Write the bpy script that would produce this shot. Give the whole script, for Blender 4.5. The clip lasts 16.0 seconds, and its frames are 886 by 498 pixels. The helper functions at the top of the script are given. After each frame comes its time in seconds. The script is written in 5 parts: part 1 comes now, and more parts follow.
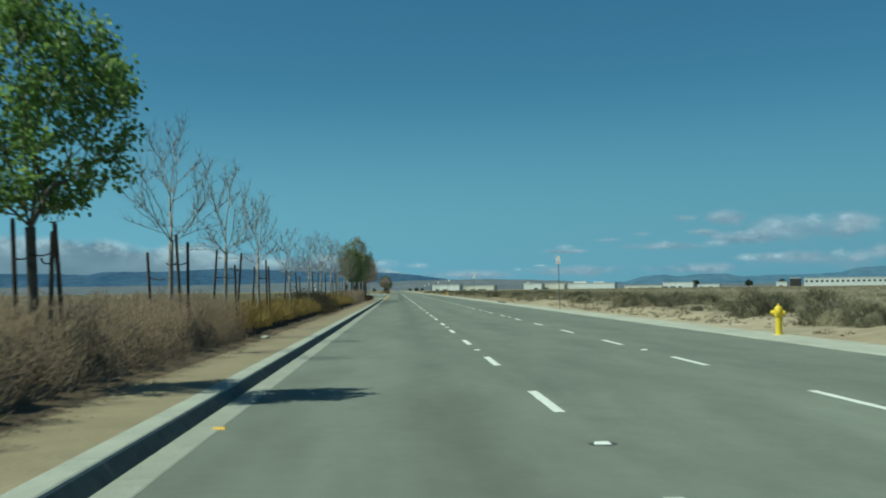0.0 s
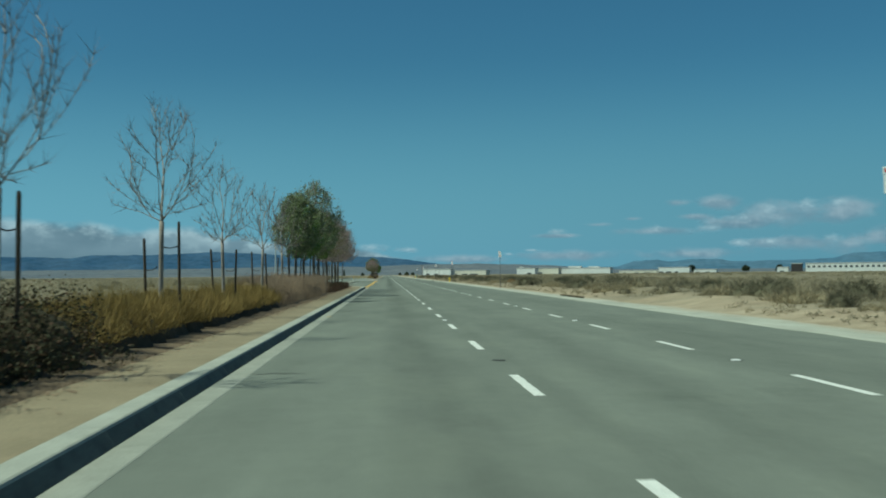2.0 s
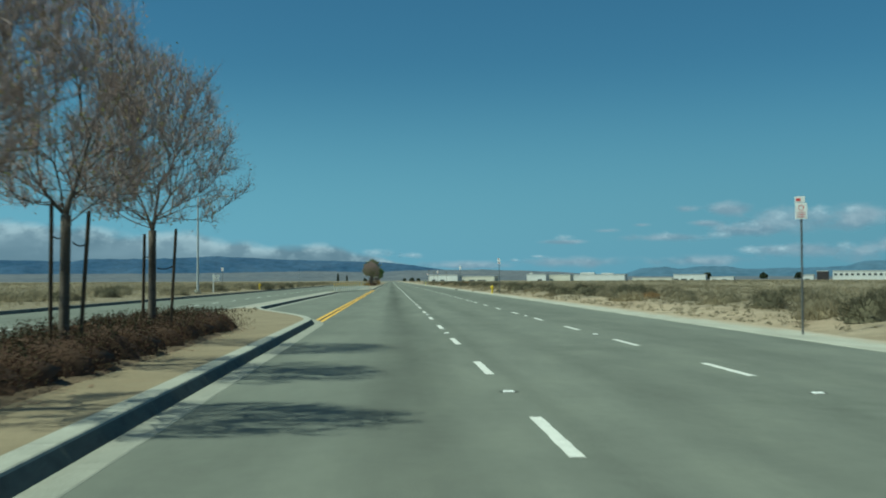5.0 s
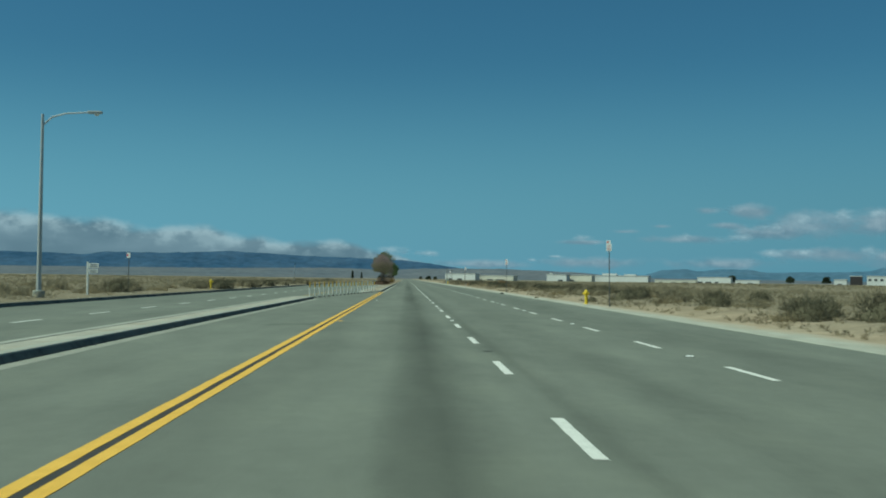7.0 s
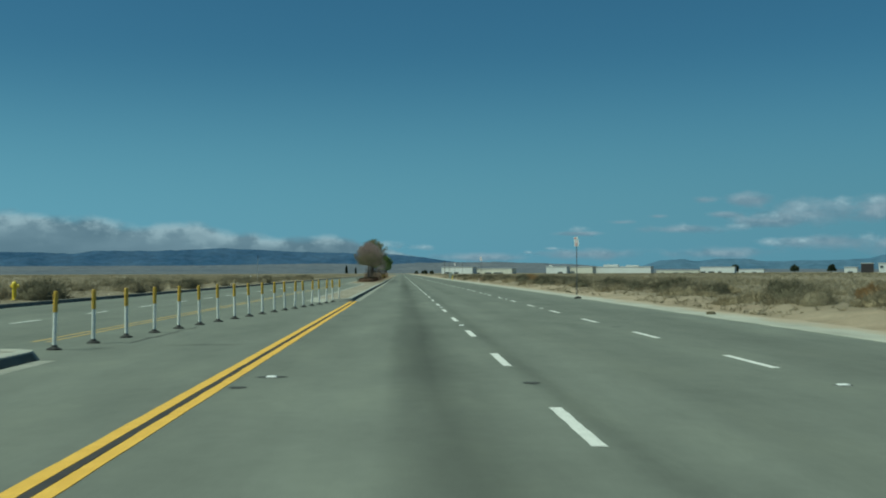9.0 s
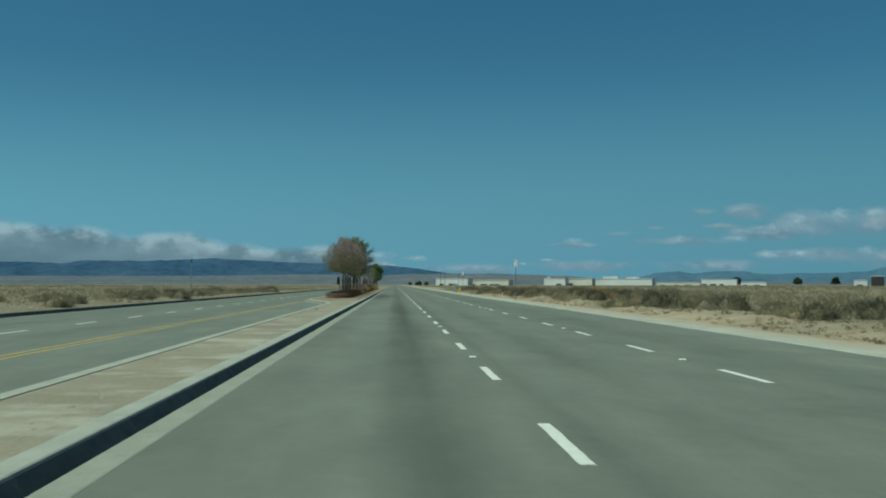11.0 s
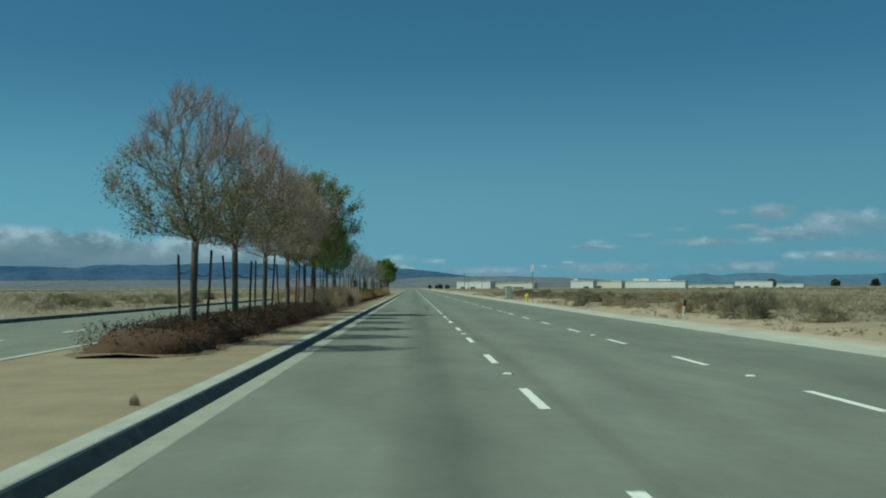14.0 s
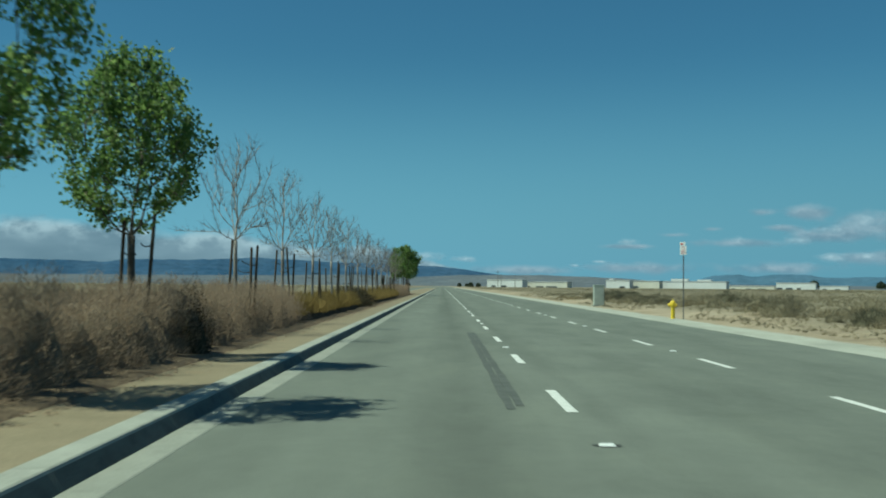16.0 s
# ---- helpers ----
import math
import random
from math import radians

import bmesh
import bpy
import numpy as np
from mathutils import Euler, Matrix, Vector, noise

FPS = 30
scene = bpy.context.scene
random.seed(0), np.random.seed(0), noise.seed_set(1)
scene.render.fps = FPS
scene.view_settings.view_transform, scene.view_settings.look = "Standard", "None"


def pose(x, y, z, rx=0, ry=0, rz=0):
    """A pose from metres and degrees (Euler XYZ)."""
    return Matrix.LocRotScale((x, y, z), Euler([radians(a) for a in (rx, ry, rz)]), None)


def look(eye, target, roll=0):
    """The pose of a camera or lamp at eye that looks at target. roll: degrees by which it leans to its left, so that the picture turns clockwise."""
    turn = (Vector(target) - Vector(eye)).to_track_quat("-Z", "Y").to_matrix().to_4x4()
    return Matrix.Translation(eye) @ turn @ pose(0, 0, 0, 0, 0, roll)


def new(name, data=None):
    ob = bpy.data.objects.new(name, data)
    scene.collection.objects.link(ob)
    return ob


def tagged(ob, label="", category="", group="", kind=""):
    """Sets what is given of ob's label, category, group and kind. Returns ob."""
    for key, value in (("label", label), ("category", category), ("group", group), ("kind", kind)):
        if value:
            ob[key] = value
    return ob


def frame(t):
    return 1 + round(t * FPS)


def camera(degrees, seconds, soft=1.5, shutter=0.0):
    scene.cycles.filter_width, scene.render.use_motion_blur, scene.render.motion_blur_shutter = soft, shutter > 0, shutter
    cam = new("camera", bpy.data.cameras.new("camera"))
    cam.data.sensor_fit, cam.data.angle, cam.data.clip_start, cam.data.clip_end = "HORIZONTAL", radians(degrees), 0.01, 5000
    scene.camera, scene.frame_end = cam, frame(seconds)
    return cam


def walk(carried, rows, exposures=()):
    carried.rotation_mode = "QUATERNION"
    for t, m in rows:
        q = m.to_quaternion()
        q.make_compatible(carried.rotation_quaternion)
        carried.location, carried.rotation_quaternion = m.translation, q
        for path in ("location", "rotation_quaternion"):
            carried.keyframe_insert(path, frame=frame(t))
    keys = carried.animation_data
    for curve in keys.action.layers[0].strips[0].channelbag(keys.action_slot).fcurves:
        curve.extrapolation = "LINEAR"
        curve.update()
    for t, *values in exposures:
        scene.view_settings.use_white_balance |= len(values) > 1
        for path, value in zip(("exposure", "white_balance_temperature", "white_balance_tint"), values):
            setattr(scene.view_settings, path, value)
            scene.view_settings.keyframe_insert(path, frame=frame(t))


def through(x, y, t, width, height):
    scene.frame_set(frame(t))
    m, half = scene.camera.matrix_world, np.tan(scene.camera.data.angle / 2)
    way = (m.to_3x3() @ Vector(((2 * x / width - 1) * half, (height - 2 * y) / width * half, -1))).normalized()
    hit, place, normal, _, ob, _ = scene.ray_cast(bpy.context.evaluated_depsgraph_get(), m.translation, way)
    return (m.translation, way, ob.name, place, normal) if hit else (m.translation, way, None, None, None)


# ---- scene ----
# ---- the camera and its drive: seconds, x, y, z, pitch, lean, turn ----
DRIVE = (
    (0, -1.764, -14.09, 1.357, 2.175, 0.728, -2.431),
    (0.5, -1.769, -1.25, 1.372, 1.455, 1.065, -2.464),
    (1, -1.754, 11.55, 1.367, 1.919, 0.891, -2.978),
    (1.5, -1.726, 24.31, 1.362, 2.276, 0.392, -2.998),
    (2, -1.67, 37.08, 1.349, 1.346, 0.566, -2.993),
    (2.5, -1.655, 49.88, 1.364, 1.518, 0.229, -3.099),
    (3, -1.583, 62.74, 1.369, 0.953, 0.229, -3.006),
    (3.5, -1.51, 75.45, 1.364, 1.477, 0.728, -2.986),
    (4, -1.462, 88.17, 1.352, 1.278, 0.728, -3.308),
    (4.5, -1.423, 100.98, 1.367, 1.751, 0.218, -3.006),
    (5, -1.435, 113.76, 1.37, 1.667, 0.229, -2.774),
    (5.2, -1.514, 118.89, 1.377, 2.209, 0.066, -2.596),
    (7.3, -1.511, 172.57, 1.367, 1.219, -0.83, -1.885),
    (7.5, -1.536, 177.6, 1.363, 0.49, -0.83, -1.792),
    (8, -1.555, 190.39, 1.377, 0.356, -0.329, -2.189),
    (8.5, -1.577, 203.16, 1.375, 1.089, 0.362, -2.161),
    (9, -1.558, 215.99, 1.373, 1.273, 0.184, -2.214),
    (9.2, -1.508, 221.05, 1.369, 0.938, 0.017, -2.22),
    (11.3, -1.487, 274.94, 1.388, 1.935, 0.017, -2.662),
    (11.5, -1.488, 279.92, 1.365, 1.409, 0.708, -2.313),
    (12, -1.412, 292.7, 1.357, 1.501, 0.017, -2.34),
    (12.5, -1.432, 305.53, 1.356, 2.124, -0.15, -1.976),
    (13, -1.445, 318.38, 1.35, 1.945, 0.017, -1.924),
    (13.5, -1.441, 331.24, 1.362, 1.908, 0.184, -1.779),
    (14, -1.476, 344.07, 1.363, 2.059, 0.172, -1.596),
    (14.5, -1.435, 356.99, 1.386, 2.582, 0.005, -0.955),
    (15, -1.434, 369.8, 1.358, 2.397, 0.005, -0.771),
    (15.5, -1.444, 382.66, 1.351, 2.384, -0.338, -0.923),
    (16, -1.43, 395.6, 1.363, 1.95, -0.504, -0.053),
)
cam = camera(44.85, 16.0, soft=1.9, shutter=0.12)
walk(cam, [(t, pose(x, y, z, 90 + p, r, w)) for t, x, y, z, p, r, w in DRIVE],
     exposures=[(t, ev, 5590, -8) for t, ev in ((0.0, 0.16), (1.0, 0.07), (2.0, 0.03), (3.0, 0.06), (4.0, 0.11), (5.0, 0.13), (7.5, -0.1), (11.5, -0.13), (12.5, -0.08), (14.0, -0.04), (15.0, 0.1), (15.5, 0.18), (16.0, 0.16))])

# ---- light: clear midday sky, sun square to the road from the median side ----
SUN_ELEV, SUN_AZ = radians(55), radians(258)      # azimuth clockwise from +y
world = bpy.data.worlds.new("sky")
scene.world = world
world.use_nodes = True
wn, wl = world.node_tree.nodes, world.node_tree.links
sky = wn.new("ShaderNodeTexSky")
sky.sky_type, sky.sun_disc = 'NISHITA', False
sky.sun_elevation, sky.sun_rotation = SUN_ELEV, SUN_AZ
sky.altitude, sky.air_density, sky.dust_density, sky.ozone_density = 700, 1.0, 1.1, 3.0
wn["Background"].inputs["Strength"].default_value = 0.054
deep = wn.new("ShaderNodeMix")
deep.data_type, deep.blend_type = 'RGBA', 'MULTIPLY'
deep.inputs[0].default_value, deep.inputs[7].default_value = 1.0, (0.62, 1.0, 1.0, 1)      # polarised, deep teal-blue sky
wl.new(sky.outputs["Color"], deep.inputs[6])
wl.new(deep.outputs[2], wn["Background"].inputs["Color"])
lamp = bpy.data.lights.new("sun", 'SUN')
lamp.energy, lamp.angle, lamp.color = 4.6, radians(0.53), (1.0, 0.95, 0.72)
sun = new("sun", lamp)
to_sun = Vector((math.sin(SUN_AZ) * math.cos(SUN_ELEV), math.cos(SUN_AZ) * math.cos(SUN_ELEV), math.sin(SUN_ELEV)))
sun.matrix_world = look(to_sun * 100, (0, 0, 0))


# ---- materials ----
def material(name, rough=0.9, metal=0.0, spec=0.3):
    m = bpy.data.materials.new(name)
    m.use_nodes = True
    b = m.node_tree.nodes["Principled BSDF"]
    b.inputs["Roughness"].default_value, b.inputs["Metallic"].default_value = rough, metal
    b.inputs["Specular IOR Level"].default_value = spec
    return m, m.node_tree.nodes, m.node_tree.links, b


def ramp(n, stops, interp='LINEAR'):
    r = n.new("ShaderNodeValToRGB")
    r.color_ramp.interpolation = interp
    e = r.color_ramp.elements
    while len(e) < len(stops):
        e.new(0.5)
    for el, (p, c) in zip(e, stops):
        el.position, el.color = p, (*c, 1) if len(c) == 3 else c
    return r


def noise_at(n, l, scale, detail=5, rough=0.6, stretch=None, coord="Object"):
    tc = n.new("ShaderNodeTexCoord")
    t = n.new("ShaderNodeTexNoise")
    t.inputs["Scale"].default_value, t.inputs["Detail"].default_value, t.inputs["Roughness"].default_value = scale, detail, rough
    src = tc.outputs[coord]
    if stretch:
        mp = n.new("ShaderNodeMapping")
        mp.inputs["Scale"].default_value = stretch
        l.new(src, mp.inputs["Vector"])
        src = mp.outputs["Vector"]
    l.new(src, t.inputs["Vector"])
    return t.outputs["Fac"]


def blend(n, l, fac, a, b, mode='MIX'):
    x = n.new("ShaderNodeMix")
    x.data_type, x.blend_type = 'RGBA', mode
    for v, i in ((fac, 0), (a, 6), (b, 7)):
        if isinstance(v, (int, float)):
            x.inputs[i].default_value = v
        elif isinstance(v, tuple):
            x.inputs[i].default_value = (*v, 1)
        else:
            l.new(v, x.inputs[i])
    return x.outputs[2]


def node_math(n, l, op, a, b=0.0, c=None):
    x = n.new("ShaderNodeMath")
    x.operation = op
    for i, v in enumerate((a, b) if c is None else (a, b, c)):
        if isinstance(v, (int, float)):
            x.inputs[i].default_value = v
        else:
            l.new(v, x.inputs[i])
    return x.outputs[0]


def bump(n, l, b, height, strength=0.3, dist=0.01):
    u = n.new("ShaderNodeBump")
    u.inputs["Strength"].default_value, u.inputs["Distance"].default_value = strength, dist
    l.new(height, u.inputs["Height"])
    l.new(u.outputs["Normal"], b.inputs["Normal"])


def grained(name, dark, light, fine=60, coarse=1.2, rough=0.9, bumpy=0.3, dist=0.01, stains=None, spec=0.3, stretch=None):
    """A surface with coarse patches, fine grain and optional stains."""
    m, n, l, b = material(name, rough, spec=spec)
    big = ramp(n, [(0.3, dark), (0.7, light)])
    l.new(noise_at(n, l, coarse, 6, 0.65, stretch), big.inputs["Fac"])
    g = noise_at(n, l, fine, 3, 0.7)
    gr = ramp(n, [(0.25, (0.72, 0.72, 0.72)), (0.75, (1.2, 1.2, 1.2))])
    l.new(g, gr.inputs["Fac"])
    col = blend(n, l, 1.0, big.outputs["Color"], gr.outputs["Color"], 'MULTIPLY')
    if stains:
        colour, scale, lo, hi = stains
        s = ramp(n, [(lo, (0, 0, 0)), (hi, (1, 1, 1))])
        l.new(noise_at(n, l, scale, 7, 0.7), s.inputs["Fac"])
        col = blend(n, l, s.outputs["Color"], col, colour)
    l.new(col, b.inputs["Base Color"])
    if bumpy:
        bump(n, l, b, g, bumpy, dist)
    return m


def leafy(name, tones, rough=0.55, through=0.35):
    """Leaves or blades: tone varies from piece to piece; some light passes through."""
    m, n, l, b = material(name, rough, spec=0.25)
    geo = n.new("ShaderNodeNewGeometry")
    oi = n.new("ShaderNodeObjectInfo")
    r = ramp(n, [(i / (len(tones) - 1), c) for i, c in enumerate(tones)])
    l.new(geo.outputs["Random Per Island"], r.inputs["Fac"])
    v = ramp(n, [(0.0, (0.82, 0.82, 0.82)), (1.0, (1.15, 1.15, 1.15))])
    l.new(oi.outputs["Random"], v.inputs["Fac"])
    col = blend(n, l, 1.0, r.outputs["Color"], v.outputs["Color"], 'MULTIPLY')
    l.new(col, b.inputs["Base Color"])
    if through:
        tr = n.new("ShaderNodeBsdfTranslucent")
        l.new(col, tr.inputs["Color"])
        mx = n.new("ShaderNodeMixShader")
        mx.inputs["Fac"].default_value = through
        l.new(b.outputs["BSDF"], mx.inputs[1])
        l.new(tr.outputs["BSDF"], mx.inputs[2])
        l.new(mx.outputs["Shader"], n["Material Output"].inputs["Surface"])
    return m


def asphalt_material():
    m, n, l, b = material("worn_asphalt", 0.93, spec=0.15)
    base = ramp(n, [(0.3, (0.136, 0.148, 0.127)), (0.72, (0.172, 0.186, 0.16))])
    l.new(noise_at(n, l, 0.5, 6, 0.6, (1.0, 0.12, 1.0)), base.inputs["Fac"])
    fine = noise_at(n, l, 90, 3, 0.8)
    g = ramp(n, [(0.2, (0.6, 0.6, 0.6)), (0.8, (1.35, 1.35, 1.35))])
    l.new(fine, g.inputs["Fac"])
    col = blend(n, l, 1.0, base.outputs["Color"], g.outputs["Color"], 'MULTIPLY')
    mott = ramp(n, [(0.3, (0.92, 0.92, 0.92)), (0.7, (1.06, 1.06, 1.06))])
    l.new(noise_at(n, l, 3.2, 7, 0.75), mott.inputs["Fac"])
    col = blend(n, l, 1.0, col, mott.outputs["Color"], 'MULTIPLY')
    # oil-darkened strips, polished wheel tracks and the paving seam, all running with the road
    tc, sep = n.new("ShaderNodeTexCoord"), n.new("ShaderNodeSeparateXYZ")
    l.new(tc.outputs["Object"], sep.inputs["Vector"])
    wob = n.new("ShaderNodeMath")
    wob.operation = 'MULTIPLY_ADD'
    wob.inputs[1].default_value = 0.6
    l.new(noise_at(n, l, 0.5, 5, 0.7, (1.0, 0.08, 1.0)), wob.inputs[0])
    l.new(sep.outputs["X"], wob.inputs[2])
    across = n.new("ShaderNodeMapRange")
    across.inputs["From Min"].default_value, across.inputs["From Max"].default_value = -17.2, 8.4
    l.new(wob.outputs[0], across.inputs["Value"])
    tracks = ((-17, 1.02), (-14.3, 0.92), (-12.4, 1.08), (-10.3, 0.92), (-8.5, 1.05), (-4.1, 1.04), (-3.0, 0.93), (-2.1, 1.07), (-1.5, 1.02), (-1.25, 0.74), (-0.8, 0.55), (-0.5, 0.8), (-0.05, 1.05),
              (0.36, 1.0), (0.55, 0.74), (0.78, 0.98), (1.3, 1.05), (2.0, 0.88), (2.9, 1.05), (3.9, 1.04), (5.0, 0.9), (6.2, 0.86), (7.3, 1.0), (8.1, 1.08))
    br = ramp(n, [((x + 17.2) / 25.6, (g, g, g * 0.995)) for x, g in tracks])
    l.new(across.outputs["Result"], br.inputs["Fac"])
    strength = ramp(n, [(0.35, (0.55, 0.55, 0.55)), (0.6, (1, 1, 1))])
    l.new(noise_at(n, l, 0.02, 4, 0.6, (0.1, 1.0, 1.0)), strength.inputs["Fac"])
    # the strips are heaviest along the middle stretch of the road
    worn = None
    for lo, hi, a, b2 in ((105, 175, 0.45, 1.0), (345, 395, 1.0, 0.6)):
        mr = n.new("ShaderNodeMapRange")
        for key, val in (("From Min", lo), ("From Max", hi), ("To Min", a), ("To Max", b2)):
            mr.inputs[key].default_value = val
        l.new(sep.outputs["Y"], mr.inputs["Value"])
        worn = mr.outputs["Result"] if worn is None else node_math(n, l, 'MULTIPLY', worn, mr.outputs["Result"])
    heavy = node_math(n, l, 'MULTIPLY', strength.outputs["Color"], worn)
    col = blend(n, l, heavy, col, blend(n, l, 1.0, col, br.outputs["Color"], 'MULTIPLY'))
    dust = ramp(n, [(0.35, (0.9, 0.9, 0.9)), (0.5, (1.0, 1.0, 1.0)), (0.68, (1.12, 1.115, 1.09))])
    l.new(noise_at(n, l, 0.9, 6, 0.62, (1.0, 0.3, 1.0)), dust.inputs["Fac"])
    col = blend(n, l, 1.0, col, dust.outputs["Color"], 'MULTIPLY')
    # darker patches and spills
    sp = ramp(n, [(0.62, (1, 1, 1)), (0.75, (0.66, 0.67, 0.66))])
    l.new(noise_at(n, l, 0.16, 8, 0.62), sp.inputs["Fac"])
    col = blend(n, l, 0.8, col, sp.outputs["Color"], 'MULTIPLY')
    l.new(col, b.inputs["Base Color"])
    bump(n, l, b, fine, 0.5, 0.006)
    return m


def desert_material():
    m, n, l, b = material("desert_soil", 0.97, spec=0.1)
    base = ramp(n, [(0.25, (0.27, 0.217, 0.152)), (0.5, (0.375, 0.312, 0.226)), (0.75, (0.49, 0.425, 0.325))])
    l.new(noise_at(n, l, 0.12, 9, 0.62), base.inputs["Fac"])
    g = ramp(n, [(0.25, (0.7, 0.7, 0.7)), (0.75, (1.22, 1.22, 1.22))])
    fine = noise_at(n, l, 9, 8, 0.75)
    l.new(fine, g.inputs["Fac"])
    col = blend(n, l, 1.0, base.outputs["Color"], g.outputs["Color"], 'MULTIPLY')
    pat = ramp(n, [(0.32, (0.72, 0.69, 0.66)), (0.68, (1.15, 1.15, 1.15))])
    l.new(noise_at(n, l, 0.55, 6, 0.65), pat.inputs["Fac"])
    col = blend(n, l, 1.0, col, pat.outputs["Color"], 'MULTIPLY')
    # dry weeds thicken away from the road
    veg = ramp(n, [(0.48, (0, 0, 0)), (0.66, (1, 1, 1))])
    tc, sep = n.new("ShaderNodeTexCoord"), n.new("ShaderNodeSeparateXYZ")
    l.new(tc.outputs["Object"], sep.inputs["Vector"])
    away = n.new("ShaderNodeMath")
    away.operation = 'ABSOLUTE'
    l.new(sep.outputs["X"], away.inputs[0])
    mr = n.new("ShaderNodeMapRange")
    mr.inputs["From Min"].default_value, mr.inputs["From Max"].default_value = 10.8, 20
    mr.inputs["To Min"].default_value, mr.inputs["To Max"].default_value = 0.0, 0.34
    l.new(away.outputs[0], mr.inputs["Value"])
    add = n.new("ShaderNodeMath")
    l.new(noise_at(n, l, 0.06, 9, 0.7), add.inputs[0])
    l.new(mr.outputs["Result"], add.inputs[1])
    l.new(add.outputs[0], veg.inputs["Fac"])
    tone = ramp(n, [(0.3, (0.15, 0.13, 0.09)), (0.7, (0.245, 0.21, 0.148))])
    l.new(noise_at(n, l, 0.5, 6, 0.7), tone.inputs["Fac"])
    col = blend(n, l, veg.outputs["Color"], col, tone.outputs["Color"])
    l.new(col, b.inputs["Base Color"])
    bump(n, l, b, fine, 0.7, 0.06)
    return m


def dusty_gutter_material():
    """Pale concrete gutter over which sand from the verge has drifted."""
    m, n, l, b = material("dusty_gutter", 0.95, spec=0.15)
    base = ramp(n, [(0.3, (0.29, 0.295, 0.252)), (0.7, (0.42, 0.42, 0.362))])
    l.new(noise_at(n, l, 0.7, 6, 0.65, (1.0, 0.4, 1.0)), base.inputs["Fac"])
    fine = noise_at(n, l, 25, 4, 0.7)
    g = ramp(n, [(0.25, (0.78, 0.78, 0.78)), (0.75, (1.18, 1.18, 1.18))])
    l.new(fine, g.inputs["Fac"])
    col = blend(n, l, 1.0, base.outputs["Color"], g.outputs["Color"], 'MULTIPLY')
    tc, sep = n.new("ShaderNodeTexCoord"), n.new("ShaderNodeSeparateXYZ")
    l.new(tc.outputs["Object"], sep.inputs["Vector"])
    drift = node_math(n, l, 'MULTIPLY_ADD', noise_at(n, l, 0.8, 7, 0.7, (1.0, 0.35, 1.0)), 2.2, sep.outputs["X"])
    sand = ramp(n, [(0.0, (0, 0, 0)), (1.0, (1, 1, 1))])
    reach = n.new("ShaderNodeMapRange")
    reach.inputs["From Min"].default_value, reach.inputs["From Max"].default_value = 10.35, 11.2
    l.new(drift, reach.inputs["Value"])
    l.new(reach.outputs["Result"], sand.inputs["Fac"])
    col = blend(n, l, sand.outputs["Color"], col, blend(n, l, 1.0, (0.36, 0.3, 0.222), g.outputs["Color"], 'MULTIPLY'))
    l.new(col, b.inputs["Base Color"])
    bump(n, l, b, fine, 0.5, 0.02)
    return m


def soft_range(n, l, value, lo, hi, out=1.0):
    x = n.new("ShaderNodeMapRange")
    x.interpolation_type = 'SMOOTHSTEP'
    x.inputs["From Min"].default_value, x.inputs["From Max"].default_value, x.inputs["To Max"].default_value = lo, hi, out
    l.new(value, x.inputs["Value"])
    return x.outputs["Result"]


